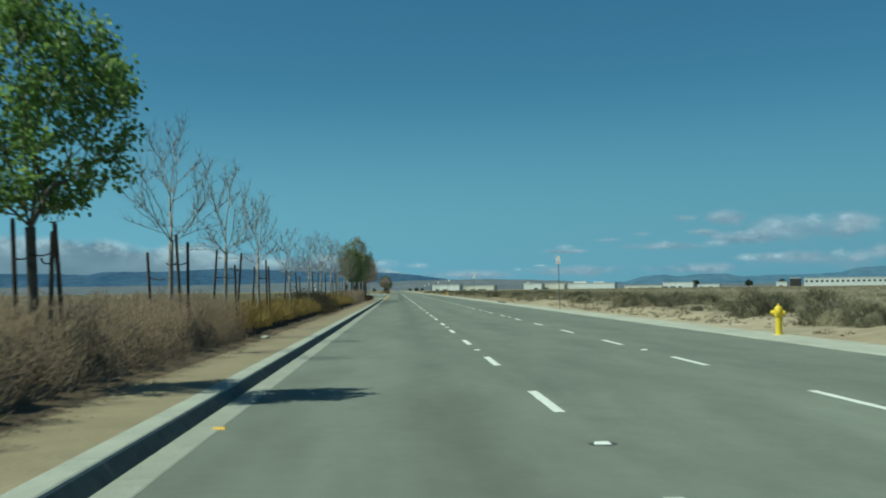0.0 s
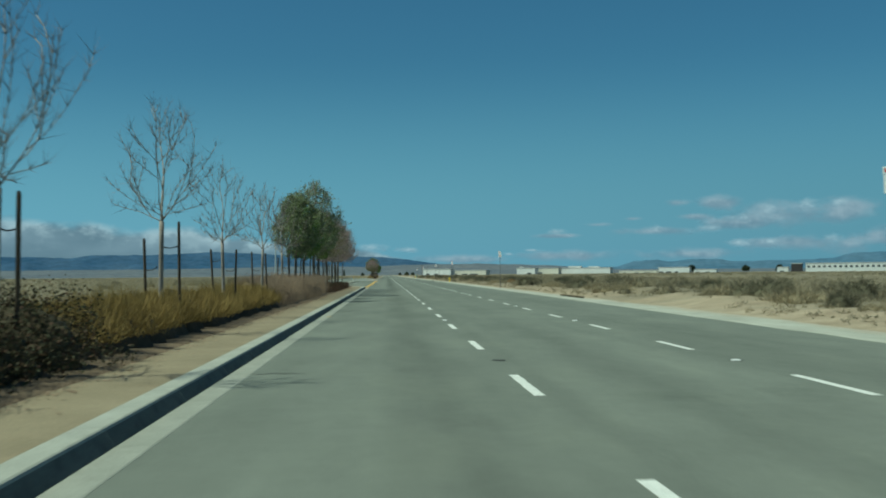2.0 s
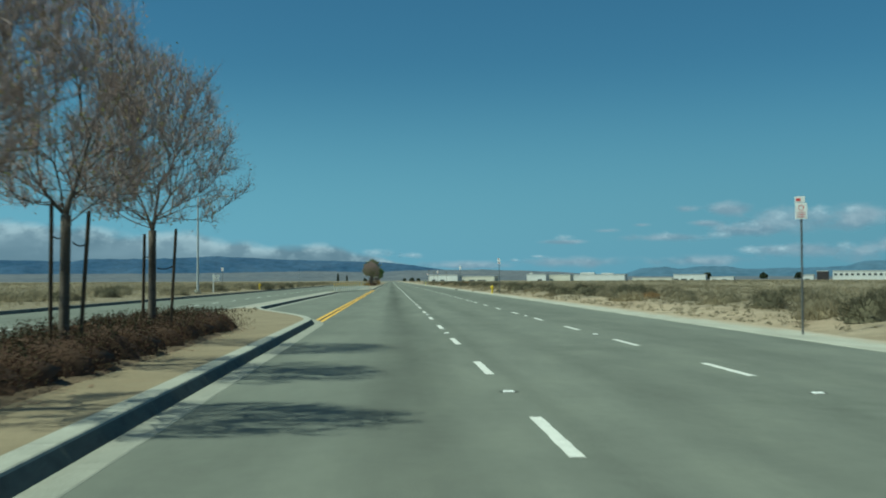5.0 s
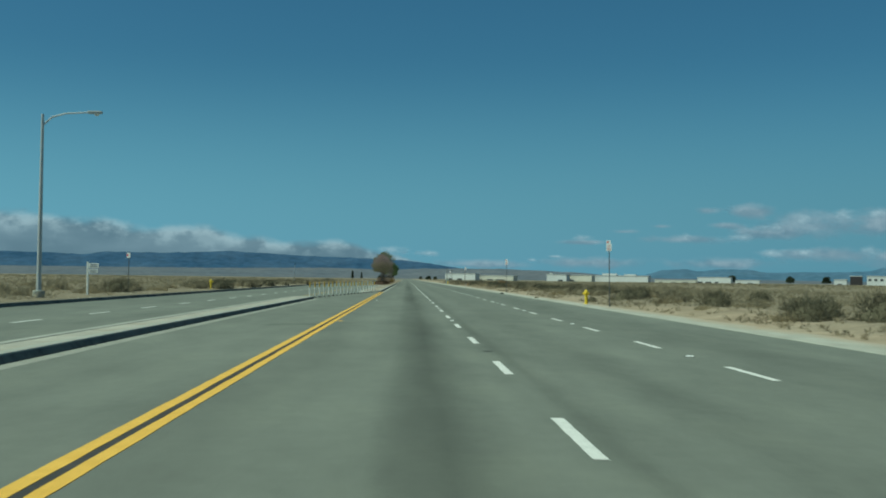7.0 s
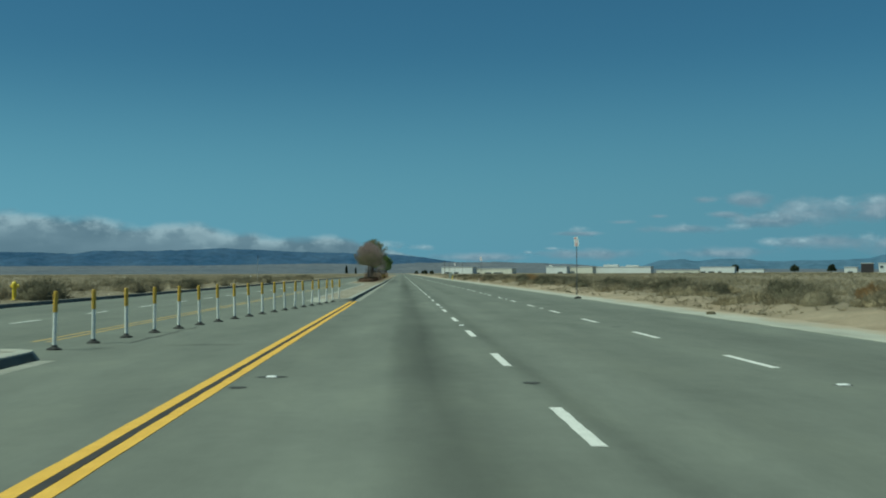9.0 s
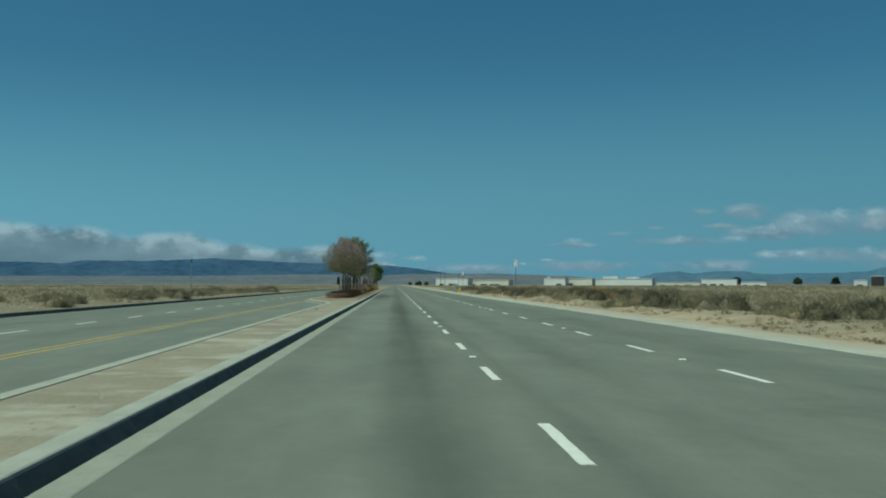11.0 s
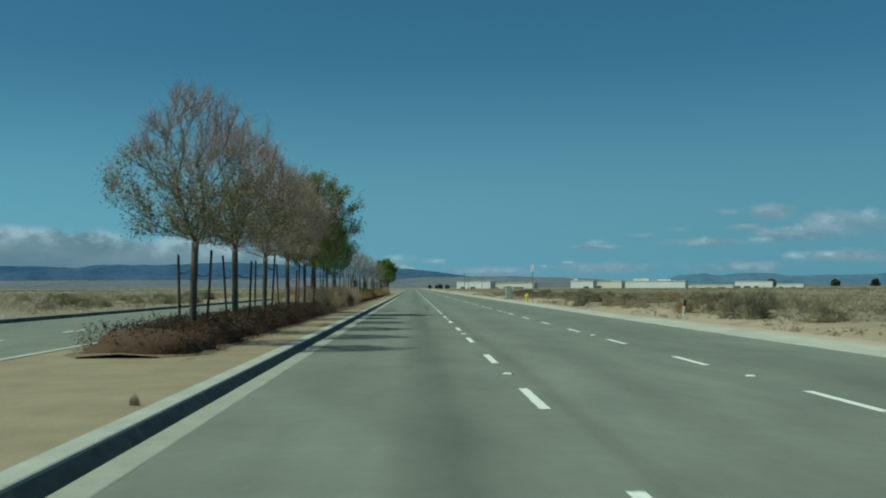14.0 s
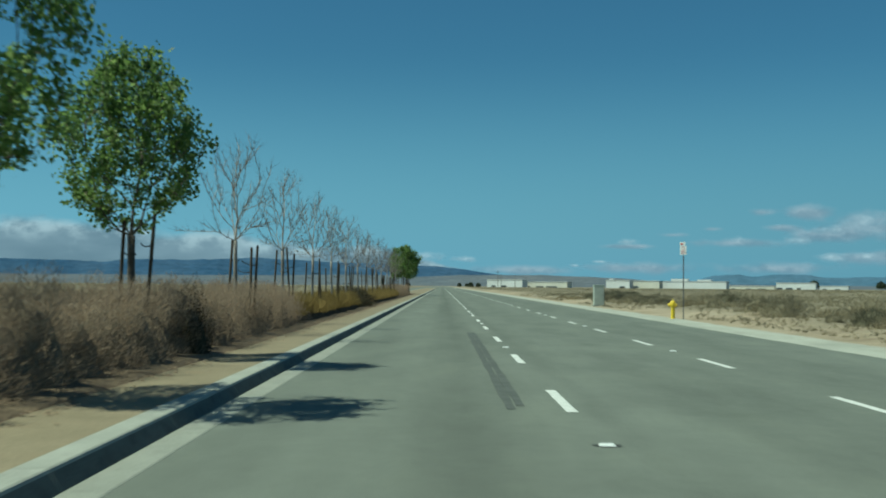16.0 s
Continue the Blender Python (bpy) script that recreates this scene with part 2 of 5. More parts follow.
def vapour_material(name, bank, size, ragged, soft, opacity, dark, grey, white):
    """Distant glowing cloud, sunlit and shaded tones painted in; a bank thins out at its billowing crest, a puff all
    round.
    """
    m = bpy.data.materials.new(name)
    m.use_nodes = True
    n, l = m.node_tree.nodes, m.node_tree.links
    n.remove(n["Principled BSDF"])
    k = 1.0 / size
    lump = noise_at(n, l, 1.0, 5, 0.5, (k, k, k * 2.2))
    fine = noise_at(n, l, 1.0, 5, 0.55, (k * 1.7, k * 1.7, k * 2.6))
    slow = noise_at(n, l, 1.0, 4, 0.5, (k * 0.4, k * 0.4, k * 1.2))
    uv, sep = n.new("ShaderNodeTexCoord"), n.new("ShaderNodeSeparateXYZ")
    l.new(uv.outputs["UV"], sep.inputs["Vector"])
    if bank:
        body = node_math(n, l, 'SUBTRACT', 1.0, sep.outputs["Y"])
    else:
        a = node_math(n, l, 'MULTIPLY_ADD', sep.outputs["X"], 2.0, -1.0)
        b = node_math(n, l, 'MULTIPLY_ADD', sep.outputs["Y"], 2.0, -1.0)
        rr = node_math(n, l, 'SQRT', node_math(n, l, 'ADD', node_math(n, l, 'MULTIPLY', a, a), node_math(n, l, 'MULTIPLY', b, b)))
        body = node_math(n, l, 'SUBTRACT', 0.7, rr)
    depth = node_math(n, l, 'ADD', body, node_math(n, l, 'MULTIPLY_ADD', lump, ragged, -0.5 * ragged))
    alpha = soft_range(n, l, depth, 0.0, soft, opacity)
    # sunlit tops are painted as a whiter glow, undersides as a greyer one
    if bank:
        crest = node_math(n, l, 'SUBTRACT', 1.0, soft_range(n, l, depth, 0.12, 0.5))
        lit = node_math(n, l, 'MULTIPLY', crest, soft_range(n, l, fine, 0.42, 0.62))
        lit = node_math(n, l, 'MAXIMUM', lit, soft_range(n, l, node_math(n, l, 'MULTIPLY', fine, slow), 0.3, 0.42, 0.45))
    else:
        lit = soft_range(n, l, node_math(n, l, 'ADD', node_math(n, l, 'MULTIPLY', sep.outputs["Y"], 0.6), fine), 0.65, 1.0)
    under = blend(n, l, soft_range(n, l, slow, 0.38, 0.62), dark, grey)
    em, tr, mx = n.new("ShaderNodeEmission"), n.new("ShaderNodeBsdfTransparent"), n.new("ShaderNodeMixShader")
    l.new(blend(n, l, lit, under, white), em.inputs["Color"])
    l.new(alpha, mx.inputs["Fac"])
    l.new(tr.outputs["BSDF"], mx.inputs[1])
    l.new(em.outputs["Emission"], mx.inputs[2])
    l.new(mx.outputs["Shader"], n["Material Output"].inputs["Surface"])
    return m


ASPHALT = asphalt_material()
DESERT = desert_material()
CONCRETE = grained("kerb_concrete", (0.280, 0.288, 0.249), (0.376, 0.380, 0.332), 45, 1.6, 0.9, 0.3, 0.006, ((0.227, 0.227, 0.201), 2.3, 0.58, 0.75))
# shade of the kerbs' road side is put into this darker, blotched colour
KERB_SHADE = grained("shaded_kerb_face", (0.10, 0.102, 0.09), (0.2, 0.2, 0.175), 45, 1.2, 0.95, 0.3, 0.006, ((0.06, 0.06, 0.055), 1.4, 0.5, 0.7), 0.15, (1, 0.3, 1))
GUTTER = grained("gutter_concrete", (0.232, 0.240, 0.204), (0.312, 0.316, 0.272), 45, 1.1, 0.9, 0.3, 0.006, ((0.160, 0.160, 0.144), 1.7, 0.55, 0.78))
PALE_DUST = dusty_gutter_material()
TAN_PAVING = grained("tan_median_paving", (0.193, 0.158, 0.101), (0.265, 0.219, 0.144), 40, 0.9, 0.95, 0.4, 0.01, ((0.214, 0.163, 0.102), 1.3, 0.55, 0.8))
ROUGH_PAVING = grained("rough_median_paving", (0.205, 0.18, 0.13), (0.29, 0.26, 0.198), 22, 0.5, 0.97, 0.4, 0.02, ((0.39, 0.37, 0.31), 0.55, 0.5, 0.68))
PALE_PAVING = grained("pale_island_paving", (0.3, 0.295, 0.25), (0.4, 0.385, 0.32), 30, 0.8, 0.95, 0.5, 0.01, ((0.27, 0.235, 0.17), 0.7, 0.52, 0.74))
SOIL = grained("planting_soil", (0.12, 0.085, 0.055), (0.22, 0.16, 0.1), 30, 2.0, 0.97, 0.8, 0.04)
WHITE_PAINT = grained("road_paint_white", (0.55, 0.555, 0.52), (0.7, 0.7, 0.66), 70, 4, 0.7, 0.3, 0.003, ((0.3, 0.31, 0.29), 9, 0.6, 0.78))
YELLOW_PAINT = grained("road_paint_yellow", (0.62, 0.36, 0.05), (0.74, 0.46, 0.08), 70, 3, 0.7, 0.3, 0.003, ((0.3, 0.22, 0.1), 8, 0.62, 0.8))
WORN_YELLOW = grained("worn_yellow_paint", (0.36, 0.26, 0.1), (0.5, 0.36, 0.11), 70, 2, 0.8, 0.3, 0.003, ((0.19, 0.18, 0.14), 5, 0.5, 0.7))
BLACK_PAINT = grained("road_paint_black", (0.035, 0.033, 0.03), (0.06, 0.055, 0.05), 70, 3, 0.8, 0.3, 0.003)
TYRE_MARK = grained("rubber_streak", (0.07, 0.076, 0.068), (0.115, 0.122, 0.11), 60, 3, 0.85, 0.2, 0.002)
TAR = grained("tar_patch", (0.035, 0.036, 0.035), (0.07, 0.07, 0.066), 60, 5, 0.8, 0.3, 0.004)
HYDRANT_PAINT = grained("hydrant_yellow", (0.70, 0.50, 0.02), (0.80, 0.6, 0.04), 60, 6, 0.45, 0.1, 0.002, ((0.4, 0.28, 0.05), 7, 0.62, 0.8), 0.5)
STEEL = grained("galvanised_post", (0.07, 0.075, 0.08), (0.13, 0.135, 0.14), 80, 8, 0.55, 0.1, 0.001, None, 0.5)
LAMP_GREY = grained("lamp_column_grey", (0.42, 0.44, 0.44), (0.52, 0.54, 0.54), 60, 3, 0.5, 0.05, 0.001, None, 0.5)
SIGN_WHITE = grained("sign_white", (0.72, 0.73, 0.72), (0.8, 0.81, 0.8), 60, 5, 0.5, 0, 0, None, 0.5)
SIGN_RED = grained("sign_red", (0.5, 0.05, 0.06), (0.6, 0.08, 0.08), 60, 5, 0.5, 0, 0, None, 0.5)
PLASTIC_WHITE = grained("post_white", (0.66, 0.66, 0.62), (0.8, 0.8, 0.76), 50, 9, 0.5, 0.05, 0.001, ((0.4, 0.38, 0.33), 12, 0.6, 0.8), 0.4)
PLASTIC_YELLOW = grained("post_yellow", (0.45, 0.28, 0.03), (0.6, 0.38, 0.05), 50, 9, 0.5, 0.05, 0.001, ((0.2, 0.14, 0.04), 12, 0.55, 0.75), 0.4)
RUBBER = grained("black_rubber", (0.02, 0.02, 0.02), (0.045, 0.044, 0.042), 60, 5, 0.8, 0.2, 0.002)
CABINET_PAINT = grained("cabinet_green_grey", (0.36, 0.40, 0.35), (0.45, 0.48, 0.42), 40, 3, 0.5, 0.05, 0.001, ((0.3, 0.3, 0.25), 4, 0.6, 0.8), 0.4)
BARK = grained("young_bark", (0.09, 0.075, 0.062), (0.175, 0.148, 0.124), 30, 5, 0.95, 0.8, 0.01, ((0.07, 0.06, 0.048), 6, 0.5, 0.7), 0.2, (1, 1, 0.2))
PALE_BARK = grained("pale_bark", (0.21, 0.182, 0.16), (0.38, 0.34, 0.305), 30, 5, 0.95, 0.8, 0.01, ((0.17, 0.14, 0.12), 6, 0.5, 0.7), 0.2, (1, 1, 0.2))
STAKE_WOOD = grained("stake_wood", (0.06, 0.045, 0.033), (0.13, 0.1, 0.07), 30, 6, 0.95, 0.6, 0.006, None, 0.2, (1, 1, 0.1))
TWIG_PURPLE = leafy("purple_twigs", [(0.25, 0.18, 0.165), (0.36, 0.265, 0.24), (0.46, 0.35, 0.315)], 0.9, 0.0)
LEAF_GREEN = leafy("green_leaves", [(0.085, 0.145, 0.04), (0.135, 0.215, 0.055), (0.195, 0.285, 0.078), (0.3, 0.385, 0.135)], 0.45, 0.58)
LEAF_DULL = leafy("grey_green_leaves", [(0.14, 0.18, 0.078), (0.205, 0.245, 0.12), (0.32, 0.34, 0.24), (0.295, 0.355, 0.14)], 0.45, 0.58)
LEAF_OLIVE = leafy("olive_leaves", [(0.11, 0.145, 0.04), (0.16, 0.195, 0.052), (0.215, 0.235, 0.07), (0.265, 0.215, 0.085)], 0.55, 0.5)
LEAF_RUST = leafy("rusty_leaves", [(0.26, 0.17, 0.1), (0.32, 0.24, 0.13), (0.28, 0.27, 0.09), (0.22, 0.21, 0.08)], 0.55, 0.5)
BROWN_TWIGS = leafy("dry_brown_twigs", [(0.285, 0.207, 0.143), (0.322, 0.236, 0.165), (0.36, 0.27, 0.192), (0.392, 0.303, 0.224)], 0.95, 0.45)
GOLD_GRASS = leafy("golden_blades", [(0.15, 0.1, 0.03), (0.25, 0.175, 0.055), (0.34, 0.245, 0.085)], 0.85, 0.12)
DARK_LEAF = leafy("dark_green_leaves", [(0.028, 0.034, 0.017), (0.045, 0.046, 0.022), (0.07, 0.055, 0.03), (0.085, 0.046, 0.03)], 0.8, 0.15)
BURGUNDY = leafy("burgundy_leaves", [(0.056, 0.026, 0.019), (0.07, 0.033, 0.024), (0.083, 0.043, 0.029), (0.068, 0.05, 0.026), (0.082, 0.066, 0.031)], 0.85, 0.1)
FAR_LEAF = leafy("far_tree_leaves", [(0.03, 0.042, 0.024), (0.045, 0.06, 0.032), (0.06, 0.075, 0.042)], 0.8, 0.1)
SCRUB_LEAF = leafy("desert_scrub_leaves", [(0.195, 0.172, 0.112), (0.255, 0.225, 0.15), (0.32, 0.28, 0.195)], 0.95, 0.45)
SCRUB_DARK = leafy("dark_sage_leaves", [(0.1, 0.094, 0.062), (0.14, 0.13, 0.085), (0.19, 0.172, 0.116)], 0.95, 0.35)
# core of the dry shrubs, a darker brown than their twigs
DRY_CORE = grained("dull_twig_core", (0.15, 0.113, 0.076), (0.23, 0.175, 0.12), 40, 4, 0.97, 0.8, 0.03)
# shade low in the golden clumps is put into this dark core colour
SHADE_CORE = grained("shaded_grass_core", (0.05, 0.038, 0.026), (0.1, 0.078, 0.05), 40, 4, 0.97, 0.8, 0.03)
SCRUB_RUST = leafy("rusty_tumbleweed", [(0.25, 0.155, 0.07), (0.33, 0.215, 0.1), (0.4, 0.275, 0.145)], 0.95, 0.35)
BARE_TWIG = grained("bare_twigs", (0.115, 0.09, 0.078), (0.21, 0.175, 0.156), 30, 5, 0.95, 0.5, 0.01)
SCRUB_DRY = leafy("dry_straw", [(0.25, 0.205, 0.125), (0.33, 0.28, 0.18), (0.4, 0.345, 0.23)], 0.95, 0.25)
STONE = leafy("loose_stones", [(0.2, 0.17, 0.125), (0.3, 0.265, 0.205), (0.42, 0.39, 0.32)], 0.95, 0.0)
WALL_CREAM = grained("warehouse_cream", (0.62, 0.6, 0.52), (0.7, 0.68, 0.59), 2, 0.05, 0.8, 0, 0)
WALL_WHITE = grained("warehouse_white", (0.64, 0.65, 0.64), (0.74, 0.75, 0.74), 2, 0.05, 0.8, 0, 0)
WALL_DARK = grained("warehouse_dark", (0.035, 0.032, 0.036), (0.06, 0.052, 0.056), 2, 0.05, 0.8, 0, 0)
GLASS_DARK = grained("dark_openings", (0.05, 0.06, 0.07), (0.09, 0.1, 0.11), 2, 0.1, 0.25, 0, 0, None, 0.5)
ROOF_GREY = grained("roof_grey", (0.5, 0.51, 0.5), (0.58, 0.58, 0.57), 2, 0.05, 0.8, 0, 0)
# distance haze is put into these hill colours as blue and grey
FAR_RANGE = grained("haze_blue_range", (0.03, 0.068, 0.13), (0.064, 0.11, 0.18), 0.03, 0.006, 1.0, 0, 0, None, 0.0, (1, 1, 3))
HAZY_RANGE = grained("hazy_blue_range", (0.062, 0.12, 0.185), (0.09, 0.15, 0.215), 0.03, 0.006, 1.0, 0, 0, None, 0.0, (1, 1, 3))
FOOTHILLS = grained("haze_pale_foothills", (0.092, 0.113, 0.143), (0.14, 0.15, 0.165), 0.04, 0.006, 1.0, 0, 0, None, 0.0, (1, 1, 6))


# ---- mesh helpers ----
def mesh_of(name, verts, faces, mats, idx=None, smooth=False):
    me = bpy.data.meshes.new(name)
    me.from_pydata([tuple(v) for v in verts], [], [tuple(f) for f in faces])
    for m in mats if isinstance(mats, (list, tuple)) else [mats]:
        me.materials.append(m)
    if idx is not None:
        me.polygons.foreach_set("material_index", idx)
    if smooth:
        me.polygons.foreach_set("use_smooth", [True] * len(me.polygons))
    me.update()
    return me


def from_bm(name, bm, mat, smooth=False):
    me = bpy.data.meshes.new(name)
    bm.normal_update()
    bm.to_mesh(me)
    bm.free()
    me.materials.append(mat)
    if smooth:
        me.polygons.foreach_set("use_smooth", [True] * len(me.polygons))
    return me


def part(name, me, parent, label="", m=None):
    ob = new(name, me)
    ob.parent = parent
    if m is not None:
        ob.matrix_basis = m
    return tagged(ob, label) if label else ob


def thing(name, label, category, group="", kind="", m=None, me=None):
    ob = new(name, me)
    if m is not None:
        ob.matrix_basis = m
    return tagged(ob, label, category, group, kind)


def box_bm(sx, sy, sz, at=(0, 0, 0), bevel=0.0, bm=None):
    bm2 = bmesh.new()
    bmesh.ops.create_cube(bm2, size=1, matrix=Matrix.Translation(at) @ Matrix.Diagonal((sx, sy, sz, 1)))
    if bevel:
        bmesh.ops.bevel(bm2, geom=bm2.edges[:], offset=bevel, segments=2, affect='EDGES', profile=0.7)
    if bm is None:
        return bm2
    tmp = bpy.data.meshes.new("tmp")
    bm2.to_mesh(tmp)
    bm2.free()
    bm.from_mesh(tmp)
    bpy.data.meshes.remove(tmp)
    return bm


def lathe(profile, seg=14):
    """Verts and faces of a turned shape from (radius, z) pairs, closed at both ends."""
    v, f = [], []
    for r, z in profile:
        v += [(r * math.cos(2 * math.pi * i / seg), r * math.sin(2 * math.pi * i / seg), z) for i in range(seg)]
    for k in range(len(profile) - 1):
        for i in range(seg):
            j = (i + 1) % seg
            f.append((k * seg + i, k * seg + j, (k + 1) * seg + j, (k + 1) * seg + i))
    f.append(tuple(range(seg - 1, -1, -1)))
    f.append(tuple((len(profile) - 1) * seg + i for i in range(seg)))
    return v, f


def tube(points, radii, seg=6):
    """Verts and faces of a tapering tube along points."""
    v, f = [], []
    up = Vector((0.3, 0.9, 0.2)).normalized()
    for k, (p, r) in enumerate(zip(points, radii)):
        a = points[max(k - 1, 0)]
        b = points[min(k + 1, len(points) - 1)]
        d = (Vector(b) - Vector(a)).normalized()
        s = d.cross(up)
        if s.length < 1e-3:
            s = d.cross(Vector((1, 0, 0)))
        s.normalize()
        t = d.cross(s)
        for i in range(seg):
            an = 2 * math.pi * i / seg
            v.append(Vector(p) + (s * math.cos(an) + t * math.sin(an)) * r)
    for k in range(len(points) - 1):
        for i in range(seg):
            j = (i + 1) % seg
            f.append((k * seg + i, k * seg + j, (k + 1) * seg + j, (k + 1) * seg + i))
    f.append(tuple((len(points) - 1) * seg + i for i in range(seg)))
    return v, f


def joined(pieces):
    v, f = [], []
    for pv, pf in pieces:
        o = len(v)
        v += pv
        f += [tuple(i + o for i in q) for q in pf]
    return v, f


def sweep(section, ys, offset=lambda y: 0.0):
    """A section of (x, z) pairs carried along y; x is shifted by offset(y)."""
    v, f, k = [], [], len(section)
    for y in ys:
        v += [(x + offset(y), y, z) for x, z in section]
    for j in range(len(ys) - 1):
        for i in range(k - 1):
            f.append((j * k + i, j * k + i + 1, (j + 1) * k + i + 1, (j + 1) * k + i))
    f.append(tuple(range(k)))
    f.append(tuple((len(ys) - 1) * k + i for i in range(k - 1, -1, -1)))
    return v, f


# ---- ground, road, kerbs and medians ----
def smooth_step(a, b, y):
    u = min(max((y - a) / (b - a), 0.0), 1.0)
    return u * u * (3 - 2 * u)


def fall(x):
    """The carriageway drains to its outer edge."""
    return -0.014 * max(x, 0.0)


def ground_z(x, y):
    if -17.7 < x < 9.0:
        return -0.06 + (fall(x) - 0.02 if x > 0 else 0)
    nz = noise.noise((x * 0.22, y * 0.22, 0.3)) * 0.5 + noise.noise((x * 0.7, y * 0.7, 5.1)) * 0.22
    if x >= 9.0:
        rise = smooth_step(9.0, 11.5, x)
        bank = smooth_step(10.6, 12.6, x) * (1 - 0.6 * smooth_step(14, 24, x))
        far = 1 - smooth_step(150, 600, x)
        mound = smooth_step(0.15, 0.6, noise.noise((x * 0.16 + 7, y * 0.1, 2.2))) * 0.2 * smooth_step(10.9, 12.6, x)
        return -0.13 + 0.1 * rise + (bank * (0.16 + 0.42 * max(nz, -0.25)) + mound) * far
    rise = smooth_step(17.7, 20.0, -x)
    return -0.02 + rise * (0.16 + 0.2 * nz) * (1 - smooth_step(150, 600, -x))


def build_ground():
    xs = [-4990, -3000, -1800, -1000, -600, -400, -280, -200, -150, -110] + list(np.arange(-85, -17, 1.7)) + [-17.72, -17.5, 8.6, 9.0, 9.4]
    xs += list(np.arange(10.0, 26, 0.55)) + list(np.arange(26, 80, 2.2)) + [90, 110, 140, 180, 240, 320, 450, 650, 1000, 1800, 3000, 4990]
    ys = [-900, -400, -200, -100, -60] + list(np.arange(-40, 500, 1.3)) + list(np.arange(500, 900, 8)) + [950, 1050, 1200, 1400, 1700, 2100, 2600, 3200, 4000, 4990]
    v = [(x, y, ground_z(x, y)) for y in ys for x in xs]
    k = len(xs)
    f = [(j * k + i, j * k + i + 1, (j + 1) * k + i + 1, (j + 1) * k + i) for j in range(len(ys) - 1) for i in range(k - 1)]
    thing("ground", "sandy tan desert soil with dry weeds beside the road", "ground", kind="structure", me=mesh_of("ground", v, f, DESERT, smooth=True))


def build_road():
    xs, ys = [-17.5, -13, -8, -4.05, 0, 4, 8.12, 8.9], [-200, -100] + list(range(-40, 520, 20)) + [600, 800, 1200, 1800, 2400]
    k = len(xs)
    v = [(x, y, fall(x)) for y in ys for x in xs]
    f = [(j * k + i, j * k + i + 1, (j + 1) * k + i + 1, (j + 1) * k + i) for j in range(len(ys) - 1) for i in range(k - 1)]
    thing("road", "worn grey asphalt dual carriageway with dark wheel tracks", "road", kind="structure", me=mesh_of("road", v, f, ASPHALT))
    gy = list(np.arange(-60, 520, 0.7)) + [560, 640, 760, 900, 1200, 1800, 2400]
    gv, gf, k = [], [], 7
    for y in gy:
        e = float(np.interp(y, (0, 40, 100, 200, 330, 400, 450), (8.2, 8.25, 8.42, 8.62, 8.62, 8.05, 8.0)))
        w = 0.25 + 0.75 * smooth_step(300, 325, y) * (1 - smooth_step(375, 400, y))      # dust has spread wider here
        a = e + 0.1 * noise.noise((0, y * 0.35, 1)) + 0.05 * noise.noise((0, y * 2.1, 7))
        b = 0.3 * noise.noise((4, y * 0.12, 1)) + 0.22 * noise.noise((4, y * 0.6, 3)) + 0.1 * noise.noise((4, y * 1.9, 5))
        gv += [(a, y, -0.16), (a, y, fall(8.1) + 0.004), (a + 0.08, y, fall(8.1) + 0.02), (a + 0.25, y, fall(8.3) + 0.018), (e + 0.75, y, -0.1), (e + 1.2 + w + b, y, -0.075 + 0.02 * w), (e + 1.6 + w + b, y, -0.16)]
    gf = [(j * k + i, j * k + i + 1, (j + 1) * k + i + 1, (j + 1) * k + i) for j in range(len(gy) - 1) for i in range(k - 1)]
    thing("pavement_edge", "pale dusty concrete gutter along the road edge", "gutter", kind="structure", me=mesh_of("pavement_edge", gv, gf, PALE_DUST))


KERB_H, KERB_X = 0.155, -3.83
KERB_SECTION = [(0.06, -0.03), (0.0, 0.0), (-0.088, KERB_H - 0.028), (-0.1, KERB_H - 0.008), (-0.118, KERB_H), (-0.335, KERB_H), (-0.342, KERB_H - 0.01), (-0.342, -0.03)]
GUTTER_SECTION = [(0.0, -0.03), (0.0, 0.006), (0.27, 0.007), (0.292, 0.002), (0.292, -0.03)]


def kerb_mesh(name, section, ys, edge=lambda y: 0.0):
    """A kerb carried along y, its upright face painted dark as shade, its top bare concrete."""
    v, f = sweep(section, ys, edge)
    me = mesh_of(name, v, f, [CONCRETE, KERB_SHADE])
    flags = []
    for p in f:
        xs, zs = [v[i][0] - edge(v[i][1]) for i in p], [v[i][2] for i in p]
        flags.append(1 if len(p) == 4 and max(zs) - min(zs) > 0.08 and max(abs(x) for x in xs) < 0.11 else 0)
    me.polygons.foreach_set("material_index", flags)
    return me


def edge_right(y):
    if y < 250:
        return KERB_X - 3.67 * smooth_step(147, 166, y) + 0.2 * smooth_step(188, 232, y)
    return KERB_X - 0.04


def edge_left(y):
    if y < 250:
        return -8.8
    return -6.02 - 2.75 * smooth_step(338, 359, y)


def kerb_run(name, y0, y1, label, step=3.05):
    """A straight kerb of separate cast lengths with a gutter pan of the same lengths."""
    top = thing(name, label, "kerb", kind="structure")
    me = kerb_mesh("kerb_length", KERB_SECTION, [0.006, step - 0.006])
    mg = mesh_of("gutter_length", *sweep(GUTTER_SECTION, [0.004, step - 0.004]), GUTTER)
    for i in range(int((y1 - y0) / step)):
        part("kerb_length", me, top, m=pose(edge_right(y0), y0 + i * step, 0))
        part("gutter_length", mg, top, m=pose(edge_right(y0), y0 + i * step, 0))


